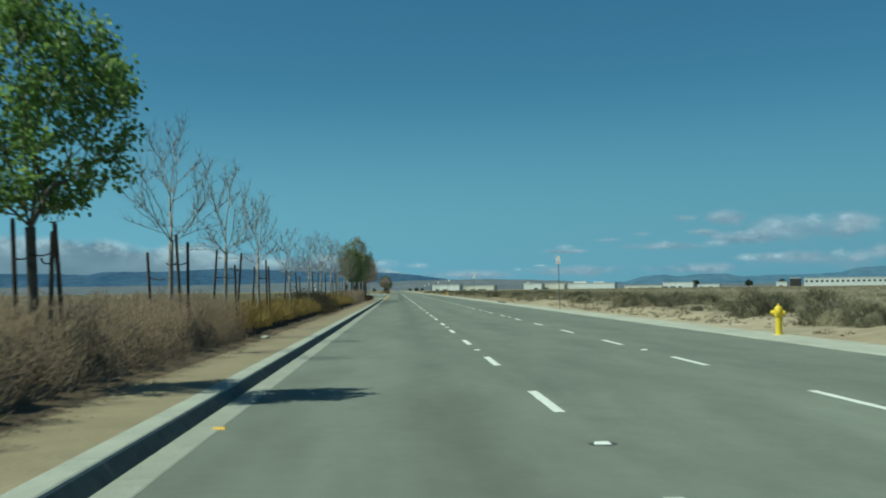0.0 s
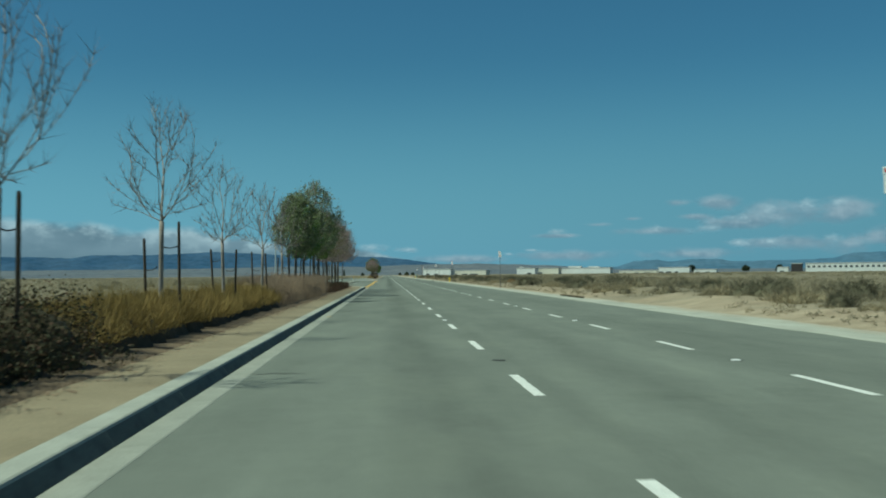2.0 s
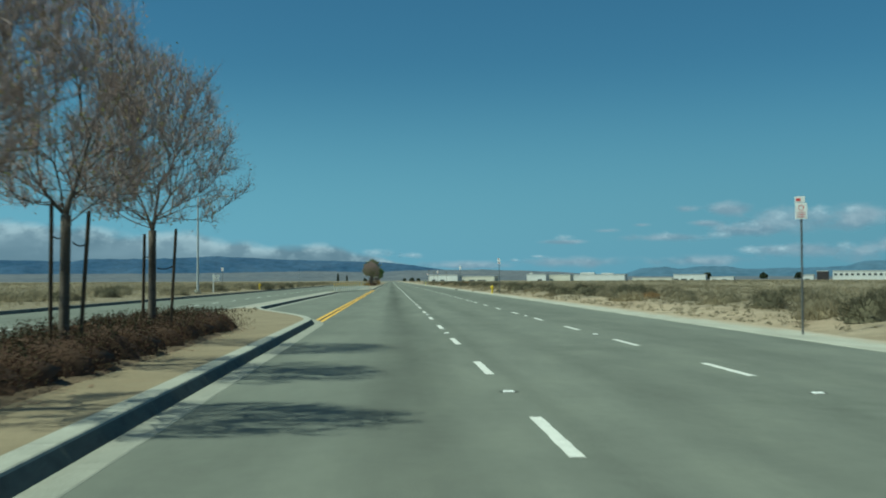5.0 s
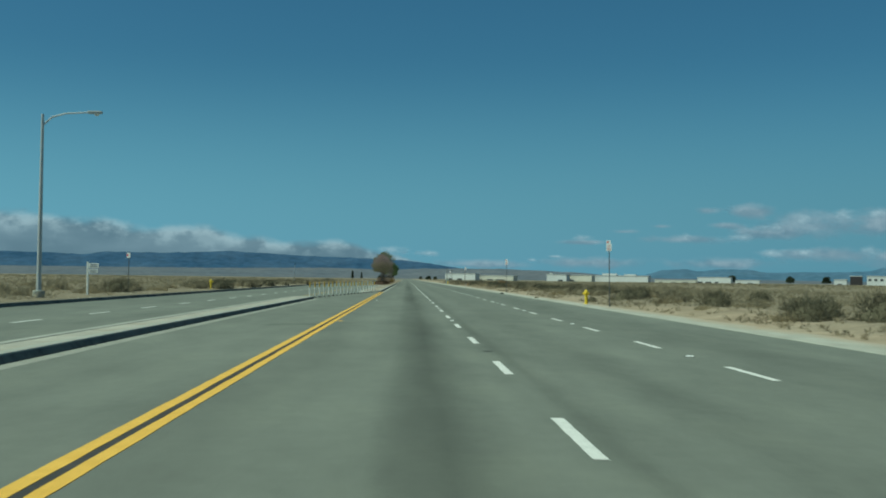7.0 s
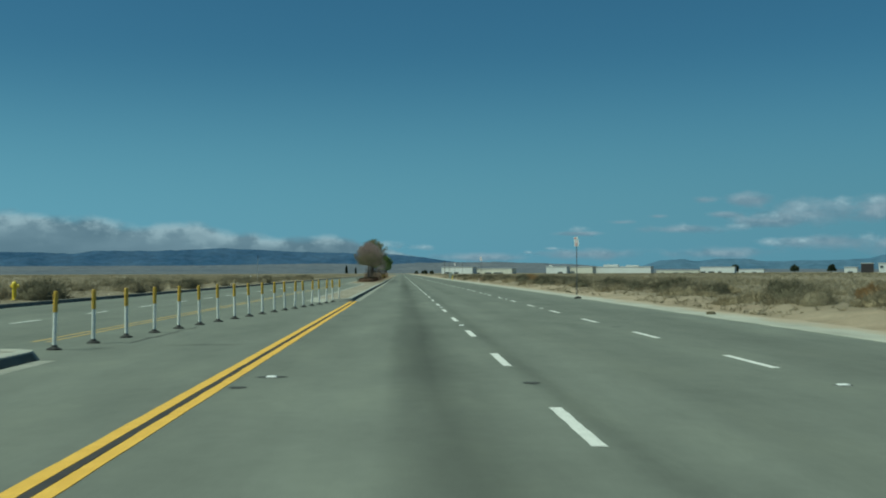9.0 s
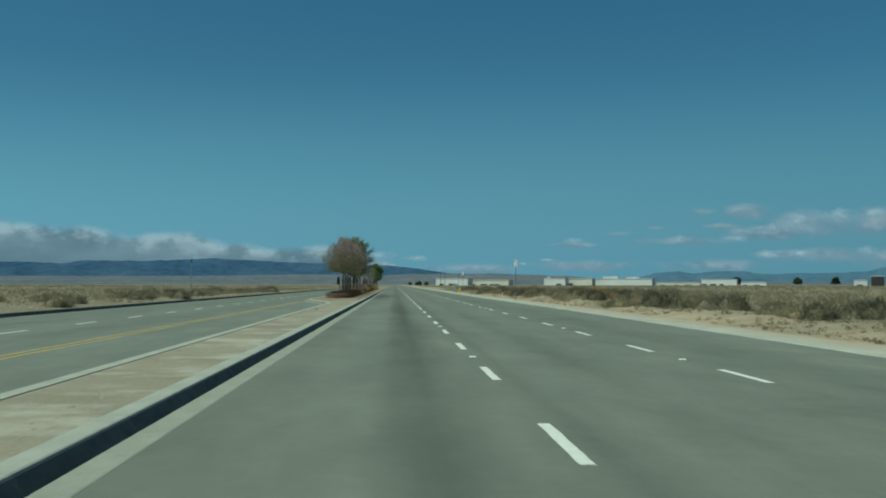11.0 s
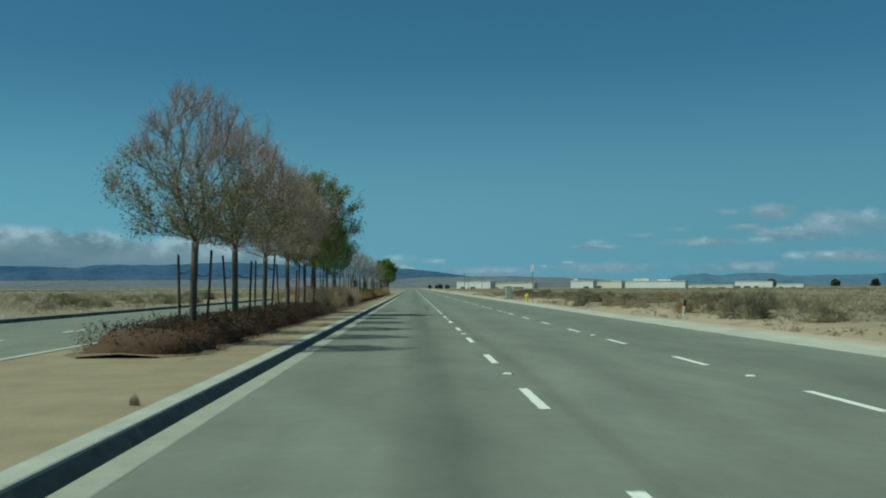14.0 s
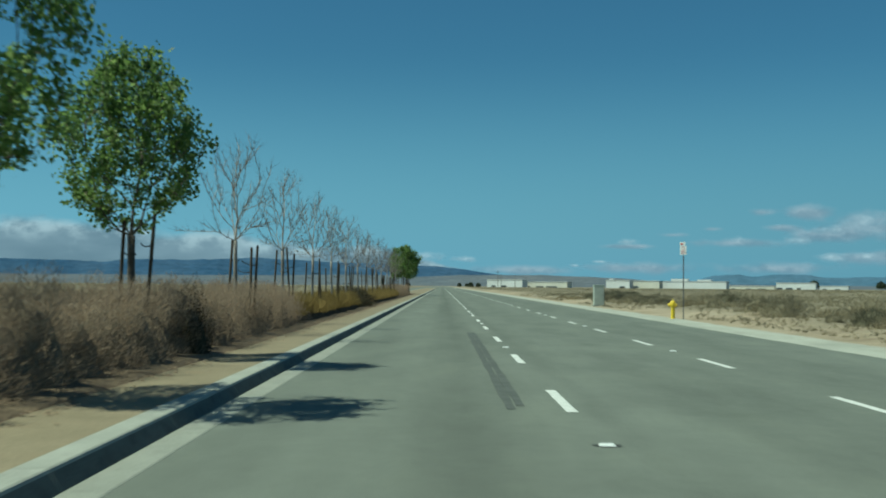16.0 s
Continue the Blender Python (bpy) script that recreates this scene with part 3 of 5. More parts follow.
def kerb_sweep(name, ys, edge, label, flip=False, gutter=True):
    s = [(-x, z) for x, z in KERB_SECTION][::-1] if flip else KERB_SECTION
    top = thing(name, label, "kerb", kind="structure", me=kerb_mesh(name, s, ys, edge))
    if gutter:
        g = [(-x, z) for x, z in GUTTER_SECTION][::-1] if flip else GUTTER_SECTION
        part("gutter_pan", mesh_of("gutter_pan", *sweep(g, ys, edge), GUTTER), top)


def nose(name, cx, y, half, sign, mat, label):
    """A rounded kerb end: half a ring of kerb with its paved top."""
    v, f, k = [], [], len(KERB_SECTION)
    n = 14
    for a in range(n + 1):
        an = math.pi * a / n
        for sx, sz in KERB_SECTION:
            r = half + sx
            v.append((cx + r * math.cos(an), y + sign * r * math.sin(an), sz))
    for a in range(n):
        for i in range(k - 1):
            f.append((a * k + i, a * k + i + 1, (a + 1) * k + i + 1, (a + 1) * k + i))
    top = thing(name, label, "kerb", kind="structure", me=mesh_of(name, v, f, CONCRETE))
    r = half - 0.33
    pv = [(cx + r * math.cos(math.pi * a / n), y + sign * r * math.sin(math.pi * a / n), KERB_H - 0.006) for a in range(n + 1)]
    part("infill", mesh_of("infill", pv, [tuple(range(n + 1))], mat), top)


def median_top(name, ys, mat, label, z=KERB_H - 0.012):
    v, f = [], []
    for y in ys:
        a, b = edge_left(y) + 0.33, edge_right(y) - 0.33
        for u in (0, 0.25, 0.5, 0.75, 1):
            x = a + (b - a) * u
            v.append((x, y, z + (0.012 * noise.noise((x * 0.9, y * 0.9, 2)) if 0 < u < 1 else 0)))
    for j in range(len(ys) - 1):
        for i in range(4):
            f.append((j * 5 + i, j * 5 + i + 1, (j + 1) * 5 + i + 1, (j + 1) * 5 + i))
    thing(name, label, "median", kind="structure", me=mesh_of(name, v, f, mat, smooth=True))


def build_medians():
    r = lambda a, b, s: list(np.arange(a, b, s)) + [b]
    kerb_run("kerb_1", -42.7, 147.1, "pale concrete kerb with gutter along the planted median")
    kerb_sweep("kerb_2", r(146.4, 233.2, 0.8), edge_right, "pale concrete kerb curving back to a narrow median island")
    kerb_sweep("kerb_3", r(-40, 233.2, 5), edge_left, "pale concrete kerb beside the opposite carriageway", True)
    nose("kerb_4", -8.05, 233.2, 0.75, 1, PALE_PAVING, "rounded concrete end of the narrow median island")
    median_top("median_1", r(-40, 120, 4) + r(121, 163, 1), TAN_PAVING, "tan paved median strip with planting bed")
    median_top("median_4", r(163, 233.2, 1), PALE_PAVING, "pale worn concrete top of the narrow median island")
    nose("kerb_5", -4.945, 268.4, 1.075, -1, ROUGH_PAVING, "rounded concrete start of the second median")
    kerb_run("kerb_6", 268.4, 268.4 + 3.05 * 82, "pale concrete kerb with gutter along the second median")
    kerb_sweep("kerb_7", r(268.4 + 3.05 * 82, 900, 20), edge_right, "pale concrete kerb running on along the median")
    kerb_sweep("kerb_8", r(268.4, 380, 1) + r(385, 900, 10), edge_left, "pale concrete kerb beside the opposite carriageway", True)
    median_top("median_2", r(268.4, 349, 1), ROUGH_PAVING, "rough stony tan surface of the narrow median")
    median_top("median_3", r(349, 380, 1) + r(385, 900, 10), TAN_PAVING, "tan paved median strip with planting bed")
    for a, b in ((-38, 143.0), (363, 560)):
        ys, v, f = r(a, b, 1.0), [], []
        for y in ys:
            w = min(1.0, (y - a) / 1.2 + 0.55, (b - y) / 5 + 0.15)
            for x, z in ((-5.2, 0.12), (-5.3, 0.17), (-6.6, 0.22), (-7.85, 0.17), (-7.95, 0.12)):
                v.append((-6.7 + (x + 6.7) * w + 0.06 * noise.noise((y, x, 0)), y, z))
        f = [(j * 5 + k, j * 5 + k + 1, (j + 1) * 5 + k + 1, (j + 1) * 5 + k) for j in range(len(ys) - 1) for k in range(4)]
        thing("planting_bed", "dark soil planting bed in the median", "soil", kind="structure", me=mesh_of("planting_bed", v, f, SOIL, smooth=True))
    # the whole far kerb takes the dark colour painted for shade
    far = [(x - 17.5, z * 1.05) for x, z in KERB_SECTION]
    thing("kerb_9", "low kerb with painted-on shade on the far side of the opposite carriageway", "kerb", kind="structure", me=mesh_of("kerb_9", *sweep(far, r(-40, 900, 20)), KERB_SHADE))


def strip(x0, x1, y0, y1, z, seed=0, step=None, rag=0.0):
    """A thin painted strip with slightly ragged long edges."""
    rnd = random.Random(seed)
    ys = [y0 + (y1 - y0) * i / max(1, int((y1 - y0) / (step or 0.25))) for i in range(max(1, int((y1 - y0) / (step or 0.25))) + 1)]
    v = []
    for y in ys:
        a, b = rnd.uniform(-rag, rag), rnd.uniform(-rag, rag)
        v += [(x0 + a, y, z - 0.004), (x0 + a, y, z), (x1 + b, y, z), (x1 + b, y, z - 0.004)]
    f = [(j * 4 + i, j * 4 + i + 1, (j + 1) * 4 + i + 1, (j + 1) * 4 + i) for j in range(len(ys) - 1) for i in range(3)]
    return v, f


PITCH, DASH = 7.315, 2.45


def outer_line(y):
    """The line between the two outer lanes drifts a little along the road."""
    return float(np.interp(y, (0, 20, 90, 120, 210, 235, 312, 335, 370, 402, 430), (3.76, 3.76, 3.85, 3.85, 3.95, 3.99, 4.06, 3.96, 3.82, 3.73, 3.7)))


def build_markings():
    dashes = [mesh_of("lane_dash", *strip(-0.062, 0.062, -DASH, 0, 0.005, s, 0.23, 0.006), WHITE_PAINT) for s in range(4)]
    for i in range(-5, 122):
        for x in (0.0, 3.92):
            thing("lane_dash", "worn white lane dash painted on the asphalt", "lane marking", "white lane dashes", "structure",
                  pose(outer_line(i * PITCH) if x > 1 else x, i * PITCH + 0.1, fall(x)), dashes[(i * 3 + (x > 1)) % 4])
    for i in range(2, 60):
        thing("lane_dash", "faded white lane dash of the opposite carriageway", "lane marking", "opposite lane dashes", "structure", pose(-12.4, i * PITCH, 0), dashes[i % 4])
    line = thing("centre_line", "double yellow line with a black band between", "lane marking", kind="structure")
    part("yellow_line", mesh_of("yellow_line", *strip(-4.065, -3.925, 148, 268, 0.005, 1, 0.5, 0.006), YELLOW_PAINT), line)
    part("yellow_line", mesh_of("yellow_line", *strip(-3.83, -3.7, 148, 268, 0.005, 2, 0.5, 0.006), YELLOW_PAINT), line)
    part("black_band", mesh_of("black_band", *strip(-3.92, -3.835, 148, 268, 0.004, 3, 0.5, 0.004), BLACK_PAINT), line)
    line = thing("centre_line", "faded double yellow line beside the opposite lanes", "lane marking", kind="structure")
    for x in (-9.06, -8.76):
        part("yellow_line", mesh_of("yellow_line", *strip(x, x + 0.1, 238, 352, 0.005, 4, 0.5, 0.01), WORN_YELLOW), line)
    # raised markers in every second gap, dark patches in the others
    sq = [(-0.075, -0.05, 0.0), (0.075, -0.05, 0.0), (0.075, 0.05, 0.0), (-0.075, 0.05, 0.0), (-0.055, -0.03, 0.02), (0.055, -0.03, 0.02), (0.055, 0.03, 0.02), (-0.055, 0.03, 0.02)]
    fq = [(4, 5, 6, 7), (0, 1, 5, 4), (1, 2, 6, 5), (2, 3, 7, 6), (3, 0, 4, 7)]
    white, yellow, worn = mesh_of("road_stud", sq, fq, SIGN_WHITE), mesh_of("road_stud", sq, fq, YELLOW_PAINT), mesh_of("road_stud", sq, fq, WORN_YELLOW)
    patch_v = [(0.11 * math.cos(a) * (1 + 0.12 * math.sin(3 * a)), 0.12 * math.sin(a), 0.006) for a in np.linspace(0, 2 * math.pi, 14)[:-1]]
    patch = mesh_of("stud_patch", patch_v, [tuple(range(13))], TAR)
    pad = mesh_of("bitumen_pad", [(px * 1.15, py * 0.75, 0.004) for px, py, pz in patch_v], [tuple(range(13))], TAR)
    for i in range(-4, 62):
        y = (i * 2) * PITCH + 0.1 - DASH - (PITCH - DASH) / 2
        for x in (0.0, outer_line(y)):
            if (x < 1 and 2 * i in (12, 26, 32, 44, 8, 38)) or (x > 1 and i % 5 == 2):
                thing("stud_patch", "dark round bitumen patch on the asphalt", "road patch", "bitumen patches", "structure", pose(x + 0.05, y, fall(x)), patch)
            else:
                stud = thing("road_stud", "small white raised reflective road stud", "road stud", "white road studs", "", pose(x, y, fall(x) + 0.001), white)
                part("bitumen_pad", pad, stud, "dark bitumen pad")
        if i % 2 == 0 and y < 10:
            thing("road_stud", "small yellow raised road stud by the gutter", "road stud", "yellow road studs", "", pose(-3.55, y + 1.5, 0.001), yellow)
    for x, y in ((-3.55, 72.0), (-3.56, 198.8), (-3.62, 326.8)):
        thing("road_stud", "small yellow raised road stud by the gutter", "road stud", "yellow road studs", "", pose(x, y, 0.007 if x < -3.6 else 0.001), yellow if y > 100 else worn)
    thing("stud_patch", "dark round bitumen patch on the asphalt", "road patch", "bitumen patches", "structure", pose(-3.53, 229.0, 0), patch)
    stud = thing("road_stud", "small white raised reflective road stud", "road stud", "white road studs", "", pose(-3.28, 230.3, 0.001), white)
    part("bitumen_pad", pad, stud, "dark bitumen pad", Matrix.Diagonal((1.7, 1.1, 1, 1)))
    v, f = [], []
    for k in range(25):
        u = k / 24
        px, py, t = -6.95 + 0.12 * u + 0.12 * noise.noise((u * 6, 3, 1)), 237.6 + 6.2 * u, 0.02 + 0.012 * noise.noise((u * 15, 0, 2))
        v += [(px - t, py, 0.005), (px + t, py, 0.005)]
    thing("crack_seal", "dark sealed crack running along the asphalt", "road crack", "sealed cracks", "structure", me=mesh_of("crack_seal", v, [(2 * k, 2 * k + 1, 2 * k + 3, 2 * k + 2) for k in range(24)], TAR))
    skid = thing("skid_mark", "pair of dark rubber skid streaks on the asphalt", "skid mark", kind="structure")
    for dx in (0.0, 0.125):
        part("streak", mesh_of("streak", *strip(-0.7 + dx, -0.59 + dx, 407.5 + dx * 3, 427, 0.0045, 7, 0.5, 0.015), TYRE_MARK), skid)
    rnd = random.Random(5)
    for y, x, w in ((236.8, -5.4, 1.9), (236.1, -7.1, 0.5), (15, -3.1, 0.7), (26.5, -2.9, 0.5), (52, -3.2, 0.8)):
        pts, n = [], 12
        for i in range(n + 1):
            u = i / n - 0.5
            pts.append((x + u * w, y + 0.25 * noise.noise((u * 5 + y, x, 0)) + rnd.uniform(-0.02, 0.02)))
        v, f = [], []
        for i, (a, b) in enumerate(pts):
            t = 0.03 * (1 - abs(2 * i / n - 1)) + 0.008
            v += [(a, b - t, 0.005), (a, b + t, 0.005)]
        f = [(2 * i, 2 * i + 2, 2 * i + 3, 2 * i + 1) for i in range(n)]
        thing("crack_seal", "dark sealed crack across the asphalt", "road crack", "sealed cracks", "structure", me=mesh_of("crack_seal", v, f, TAR))


build_ground()
build_road()
build_medians()
build_markings()


# ---- distance: ranges, clouds, warehouses ----
def ridge(name, label, mat, radius, azimuths, crests, seed, depth=350):
    """A range of hills along an arc round the drive, its crest given in metres at azimuths in degrees."""
    v, f, n, rows = [], [], 520, 10
    for i in range(n + 1):
        a = -80 + 160 * i / n
        h = 0.947 * float(np.interp(a, azimuths, crests)) * (1 + 0.03 * noise.noise((a * 0.9, 0, seed)) + 0.035 * noise.noise((a * 2.7, 1, seed)))
        for k in range(rows):
            u = k / (rows - 1)
            fold = abs(noise.noise((a * 0.8, u * 1.2, seed + 5))) + 0.5 * abs(noise.noise((a * 2.2, u * 2.0, seed + 8)))
            r = radius - depth * (1 - u) + 45 * fold * (1 - u * 0.6)
            z = h * u ** 1.15 * (1 - 0.2 * fold * (1 - u))
            v.append((r * math.sin(radians(a)), 190 + r * math.cos(radians(a)), z - 2 * (u == 0)))
    for i in range(n):
        for k in range(rows - 1):
            f.append((i * rows + k, (i + 1) * rows + k, (i + 1) * rows + k + 1, i * rows + k + 1))
    thing(name, label, "mountains", kind="structure", me=mesh_of(name, v, f, mat, smooth=True))


# the hills' hazy look comes from their painted colours
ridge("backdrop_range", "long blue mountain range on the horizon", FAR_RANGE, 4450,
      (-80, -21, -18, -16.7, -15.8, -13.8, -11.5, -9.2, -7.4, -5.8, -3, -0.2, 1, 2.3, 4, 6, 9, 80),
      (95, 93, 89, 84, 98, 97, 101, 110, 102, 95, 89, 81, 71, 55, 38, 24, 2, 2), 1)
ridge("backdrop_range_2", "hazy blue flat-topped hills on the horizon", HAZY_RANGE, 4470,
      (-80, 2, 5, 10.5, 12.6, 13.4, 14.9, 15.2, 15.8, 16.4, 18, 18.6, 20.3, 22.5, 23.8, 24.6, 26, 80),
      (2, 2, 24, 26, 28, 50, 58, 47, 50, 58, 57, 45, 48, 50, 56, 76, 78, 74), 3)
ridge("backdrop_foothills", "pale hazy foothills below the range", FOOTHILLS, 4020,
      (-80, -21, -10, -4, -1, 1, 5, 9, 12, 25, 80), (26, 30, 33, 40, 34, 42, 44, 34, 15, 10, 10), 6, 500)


def cloud_sheet(name, label, mat, radius, a0, a1, top):
    v, f, n = [], [], 80
    for i in range(n + 1):
        a = radians(a0 + (a1 - a0) * i / n)
        v += [(radius * math.sin(a), 190 + radius * math.cos(a), 0), (radius * math.sin(a), 190 + radius * math.cos(a), top)]
    f = [(2 * i, 2 * i + 2, 2 * i + 3, 2 * i + 1) for i in range(n)]
    thing(name, label, "clouds", kind="structure", me=mesh_of(name, v, f, mat))


def mapped_mesh(name, v, f, uv, mat):
    """A mesh whose corners carry the sheet's own coordinates."""
    me = mesh_of(name, v, f, mat)
    lay = me.uv_layers.new(name="sheet")
    lay.data.foreach_set("uv", [c for p in f for i in p for c in uv[i]])
    return me


def cloud_bank(name, label, mat, radius, azimuths, tops, a0, a1):
    v, uv, n = [], [], 200
    for i in range(n + 1):
        d = a0 + (a1 - a0) * i / n
        h = float(np.interp(d, azimuths, tops))
        for k in (0.0, 0.5, 1.0, 1.6):
            v.append((radius * math.sin(radians(d)), 190 + radius * math.cos(radians(d)), h * k))
            uv.append((d / 10, k))
    f = [(4 * i + k, 4 * i + 4 + k, 4 * i + 5 + k, 4 * i + 1 + k) for i in range(n) for k in range(3)]
    thing(name, label, "clouds", kind="structure", me=mapped_mesh(name, v, f, uv, mat))


def cloud_puff(mat, right, up, wide, tall, radius=4530):
    """One small cloud; its place and size are tangents in thousandths."""
    v, uv, n = [], [], 6
    for i in range(n + 1):
        a = math.atan((right + wide * (i / n - 0.5)) / 1000)
        for k in (0, 1):
            v.append((radius * math.sin(a), 190 + radius * math.cos(a), radius * (up + tall * (k - 0.5)) / 1000))
            uv.append((i / n, k))
    f = [(2 * i, 2 * i + 2, 2 * i + 3, 2 * i + 1) for i in range(n)]
    thing("backdrop_cloud", "small soft cloud low in the blue sky", "clouds", "small clouds", "structure", me=mapped_mesh("backdrop_cloud", v, f, uv, mat))


BANK = vapour_material("cloud_bank", True, 230, 0.55, 0.22, 0.97, (0.145, 0.205, 0.245), (0.2, 0.265, 0.305), (0.4, 0.475, 0.5))
MIST = vapour_material("thin_cloud", False, 130, 1.1, 0.7, 0.85, (0.17, 0.245, 0.3), (0.23, 0.295, 0.345), (0.33, 0.385, 0.425))
PUFF = vapour_material("white_puff", False, 48, 0.9, 0.8, 0.8, (0.24, 0.33, 0.38), (0.3, 0.385, 0.43), (0.44, 0.52, 0.55))
cloud_bank("backdrop_cloud_bank", "grey cloud bank lying on the mountain range", BANK, 4560,
           (-80, -20, -17.8, -15.8, -13.4, -11.7, -9.8, -7, -5, -3.5, -1, 1.5), (285, 262, 238, 245, 216, 222, 198, 180, 168, 158, 112, 60), -80, 1.5)
for right, up, wide, tall in ((385, 52, 190, 46), (325, 64, 80, 26), (452, 54, 130, 44), (345, 45, 130, 22), (262, 39, 170, 15), (166, 36, 90, 9), (205, 46, 64, 9), (238, 51, 40, 8), (300, 52, 60, 12),
                              (395, 26, 220, 26), (455, 24, 120, 34), (300, 17, 240, 22), (170, 17, 200, 18), (74, 14, 180, 16), (520, 30, 180, 40), (560, 58, 170, 50), (285, 65, 50, 14)):
    cloud_puff(MIST, right, up, wide, tall, 4540)
for right, up, wide, tall in ((164, 39.5, 34, 13), (317, 41, 40, 13), (374, 57, 34, 20), (414, 60, 38, 22), (446, 62, 40, 16), (440, 28.5, 38, 18), (348, 26.5, 56, 16), (376, 27.5, 34, 13), (263, 41, 24, 12), (348, 50, 46, 15),
                              (141, 22.5, 30, 5), (118, 19, 18, 6), (20, 24, 44, 10), (-14, 26, 56, 14)):
    cloud_puff(PUFF, right, up, wide, tall)


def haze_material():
    """Glowing sheet that paints bluish haze over the horizon, thinning upwards."""
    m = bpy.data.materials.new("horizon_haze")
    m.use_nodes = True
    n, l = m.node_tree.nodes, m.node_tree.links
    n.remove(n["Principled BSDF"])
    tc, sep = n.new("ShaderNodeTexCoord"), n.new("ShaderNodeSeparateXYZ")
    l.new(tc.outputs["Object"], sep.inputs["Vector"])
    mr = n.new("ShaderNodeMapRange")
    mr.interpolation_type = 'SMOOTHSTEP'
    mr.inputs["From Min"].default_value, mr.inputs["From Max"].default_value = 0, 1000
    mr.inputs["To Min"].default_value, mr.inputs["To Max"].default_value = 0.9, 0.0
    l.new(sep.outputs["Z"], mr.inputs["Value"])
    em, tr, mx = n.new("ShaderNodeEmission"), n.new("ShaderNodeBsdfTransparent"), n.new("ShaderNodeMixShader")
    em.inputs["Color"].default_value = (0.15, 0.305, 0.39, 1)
    # the glow is set stronger on the sun's side
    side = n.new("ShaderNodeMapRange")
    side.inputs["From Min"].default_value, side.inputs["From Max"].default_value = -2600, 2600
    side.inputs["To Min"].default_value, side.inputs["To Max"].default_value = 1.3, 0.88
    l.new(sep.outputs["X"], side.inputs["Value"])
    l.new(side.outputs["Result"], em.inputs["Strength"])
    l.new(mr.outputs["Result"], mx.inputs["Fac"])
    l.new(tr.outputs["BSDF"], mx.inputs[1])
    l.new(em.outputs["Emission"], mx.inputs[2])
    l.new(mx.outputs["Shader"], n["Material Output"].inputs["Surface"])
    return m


cloud_sheet("backdrop_haze", "glowing sheet with pale blue haze painted above the horizon", haze_material(), 4640, -100, 100, 1000)


def warehouse(label, x0, x1, y, h, wall, depth=18, windows=0, bays=(), roof_box=None):
    """A flat-roofed hall with parapet, openings along its front and plant on the roof."""
    top = thing("warehouse", label, "building", "far warehouses", "", pose(x0, y, -0.3, 0, 0, -26))
    w, h = (x1 - x0) / 0.9, h * 0.88
    part("wall", from_bm("wall", box_bm(w, depth, h, (w / 2, depth / 2, h / 2), 0.15), wall), top)
    part("roof", from_bm("roof", box_bm(w + 0.8, depth + 0.8, 0.9, (w / 2, depth / 2, h + 0.2), 0.1), ROOF_GREY), top)
    if windows:
        me = from_bm("window", box_bm(w / windows * 0.5, 0.4, h * 0.24, (0, -0.1, 0), 0.05), GLASS_DARK)
        for i in range(windows):
            part("window", me, top, m=pose((i + 0.5) * w / windows, 0, h * 0.62))
    for a, b in bays:
        part("dock_opening", from_bm("dock_opening", box_bm(b - a, 0.5, h * 0.27, ((a + b) / 2, -0.1, h * 0.135), 0.05), GLASS_DARK), top)
    for a, b, c in roof_box or ():
        part("roof_plant", from_bm("roof_plant", box_bm(b - a, 8, c, ((a + b) / 2, depth / 2, h + 0.6 + c / 2), 0.2), ROOF_GREY), top)


warehouse("long cream warehouse beyond the desert", 57, 101, 1786, 10.9, WALL_WHITE, bays=((6, 12), (20, 27)))
warehouse("long low beige warehouse beyond the desert", 102, 158, 1790, 8.4, WALL_CREAM, bays=((5, 12), (20, 30), (34, 48)))
warehouse("cream warehouse with bright end wall", 210, 238, 1780, 11.4, WALL_WHITE, bays=((18, 25),), roof_box=((3, 8, 2.0),))
warehouse("beige warehouse hall beyond the desert", 238.5, 277, 1790, 11.0, WALL_CREAM)
warehouse("wide white warehouse with roof plant", 279, 360, 1800, 10.8, WALL_WHITE, roof_box=((18, 40, 3.0), (52, 70, 2.0)))
warehouse("low pale sheds with dark openings", 443, 509, 2075, 5.4, WALL_CREAM, bays=((8, 14), (30, 38), (48, 60)))
warehouse("white two-storey hall with dark front openings", 512, 564, 2045, 11.5, WALL_WHITE, bays=((1, 9), (14, 24), (30, 36)))
warehouse("low white sheds beyond the desert", 584, 622, 2060, 6.6, WALL_WHITE, bays=((4, 10), (22, 30)))
warehouse("white office block with a row of dark windows", 590, 692, 1526, 13.5, WALL_WHITE, windows=16)
warehouse("dark block beside the office", 576, 589, 1545, 13.5, WALL_DARK)
warehouse("low white block beside the office", 561, 575, 1560, 8.0, WALL_WHITE, bays=((4, 10),))


# ---- plants ----
def ribbons(rng, base, tip, width):
    """Thin pointed blades from base to tip points, as arrays of verts and faces."""
    d = tip - base
    side = np.cross(d, rng.normal(size=d.shape))
    side /= np.linalg.norm(side, axis=1, keepdims=True) + 1e-9
    w = np.asarray(width).reshape(-1, 1) * 0.5
    v = np.stack([base - side * w, base + side * w, tip], 1).reshape(-1, 3)
    f = np.arange(len(v)).reshape(-1, 3)
    return v, f


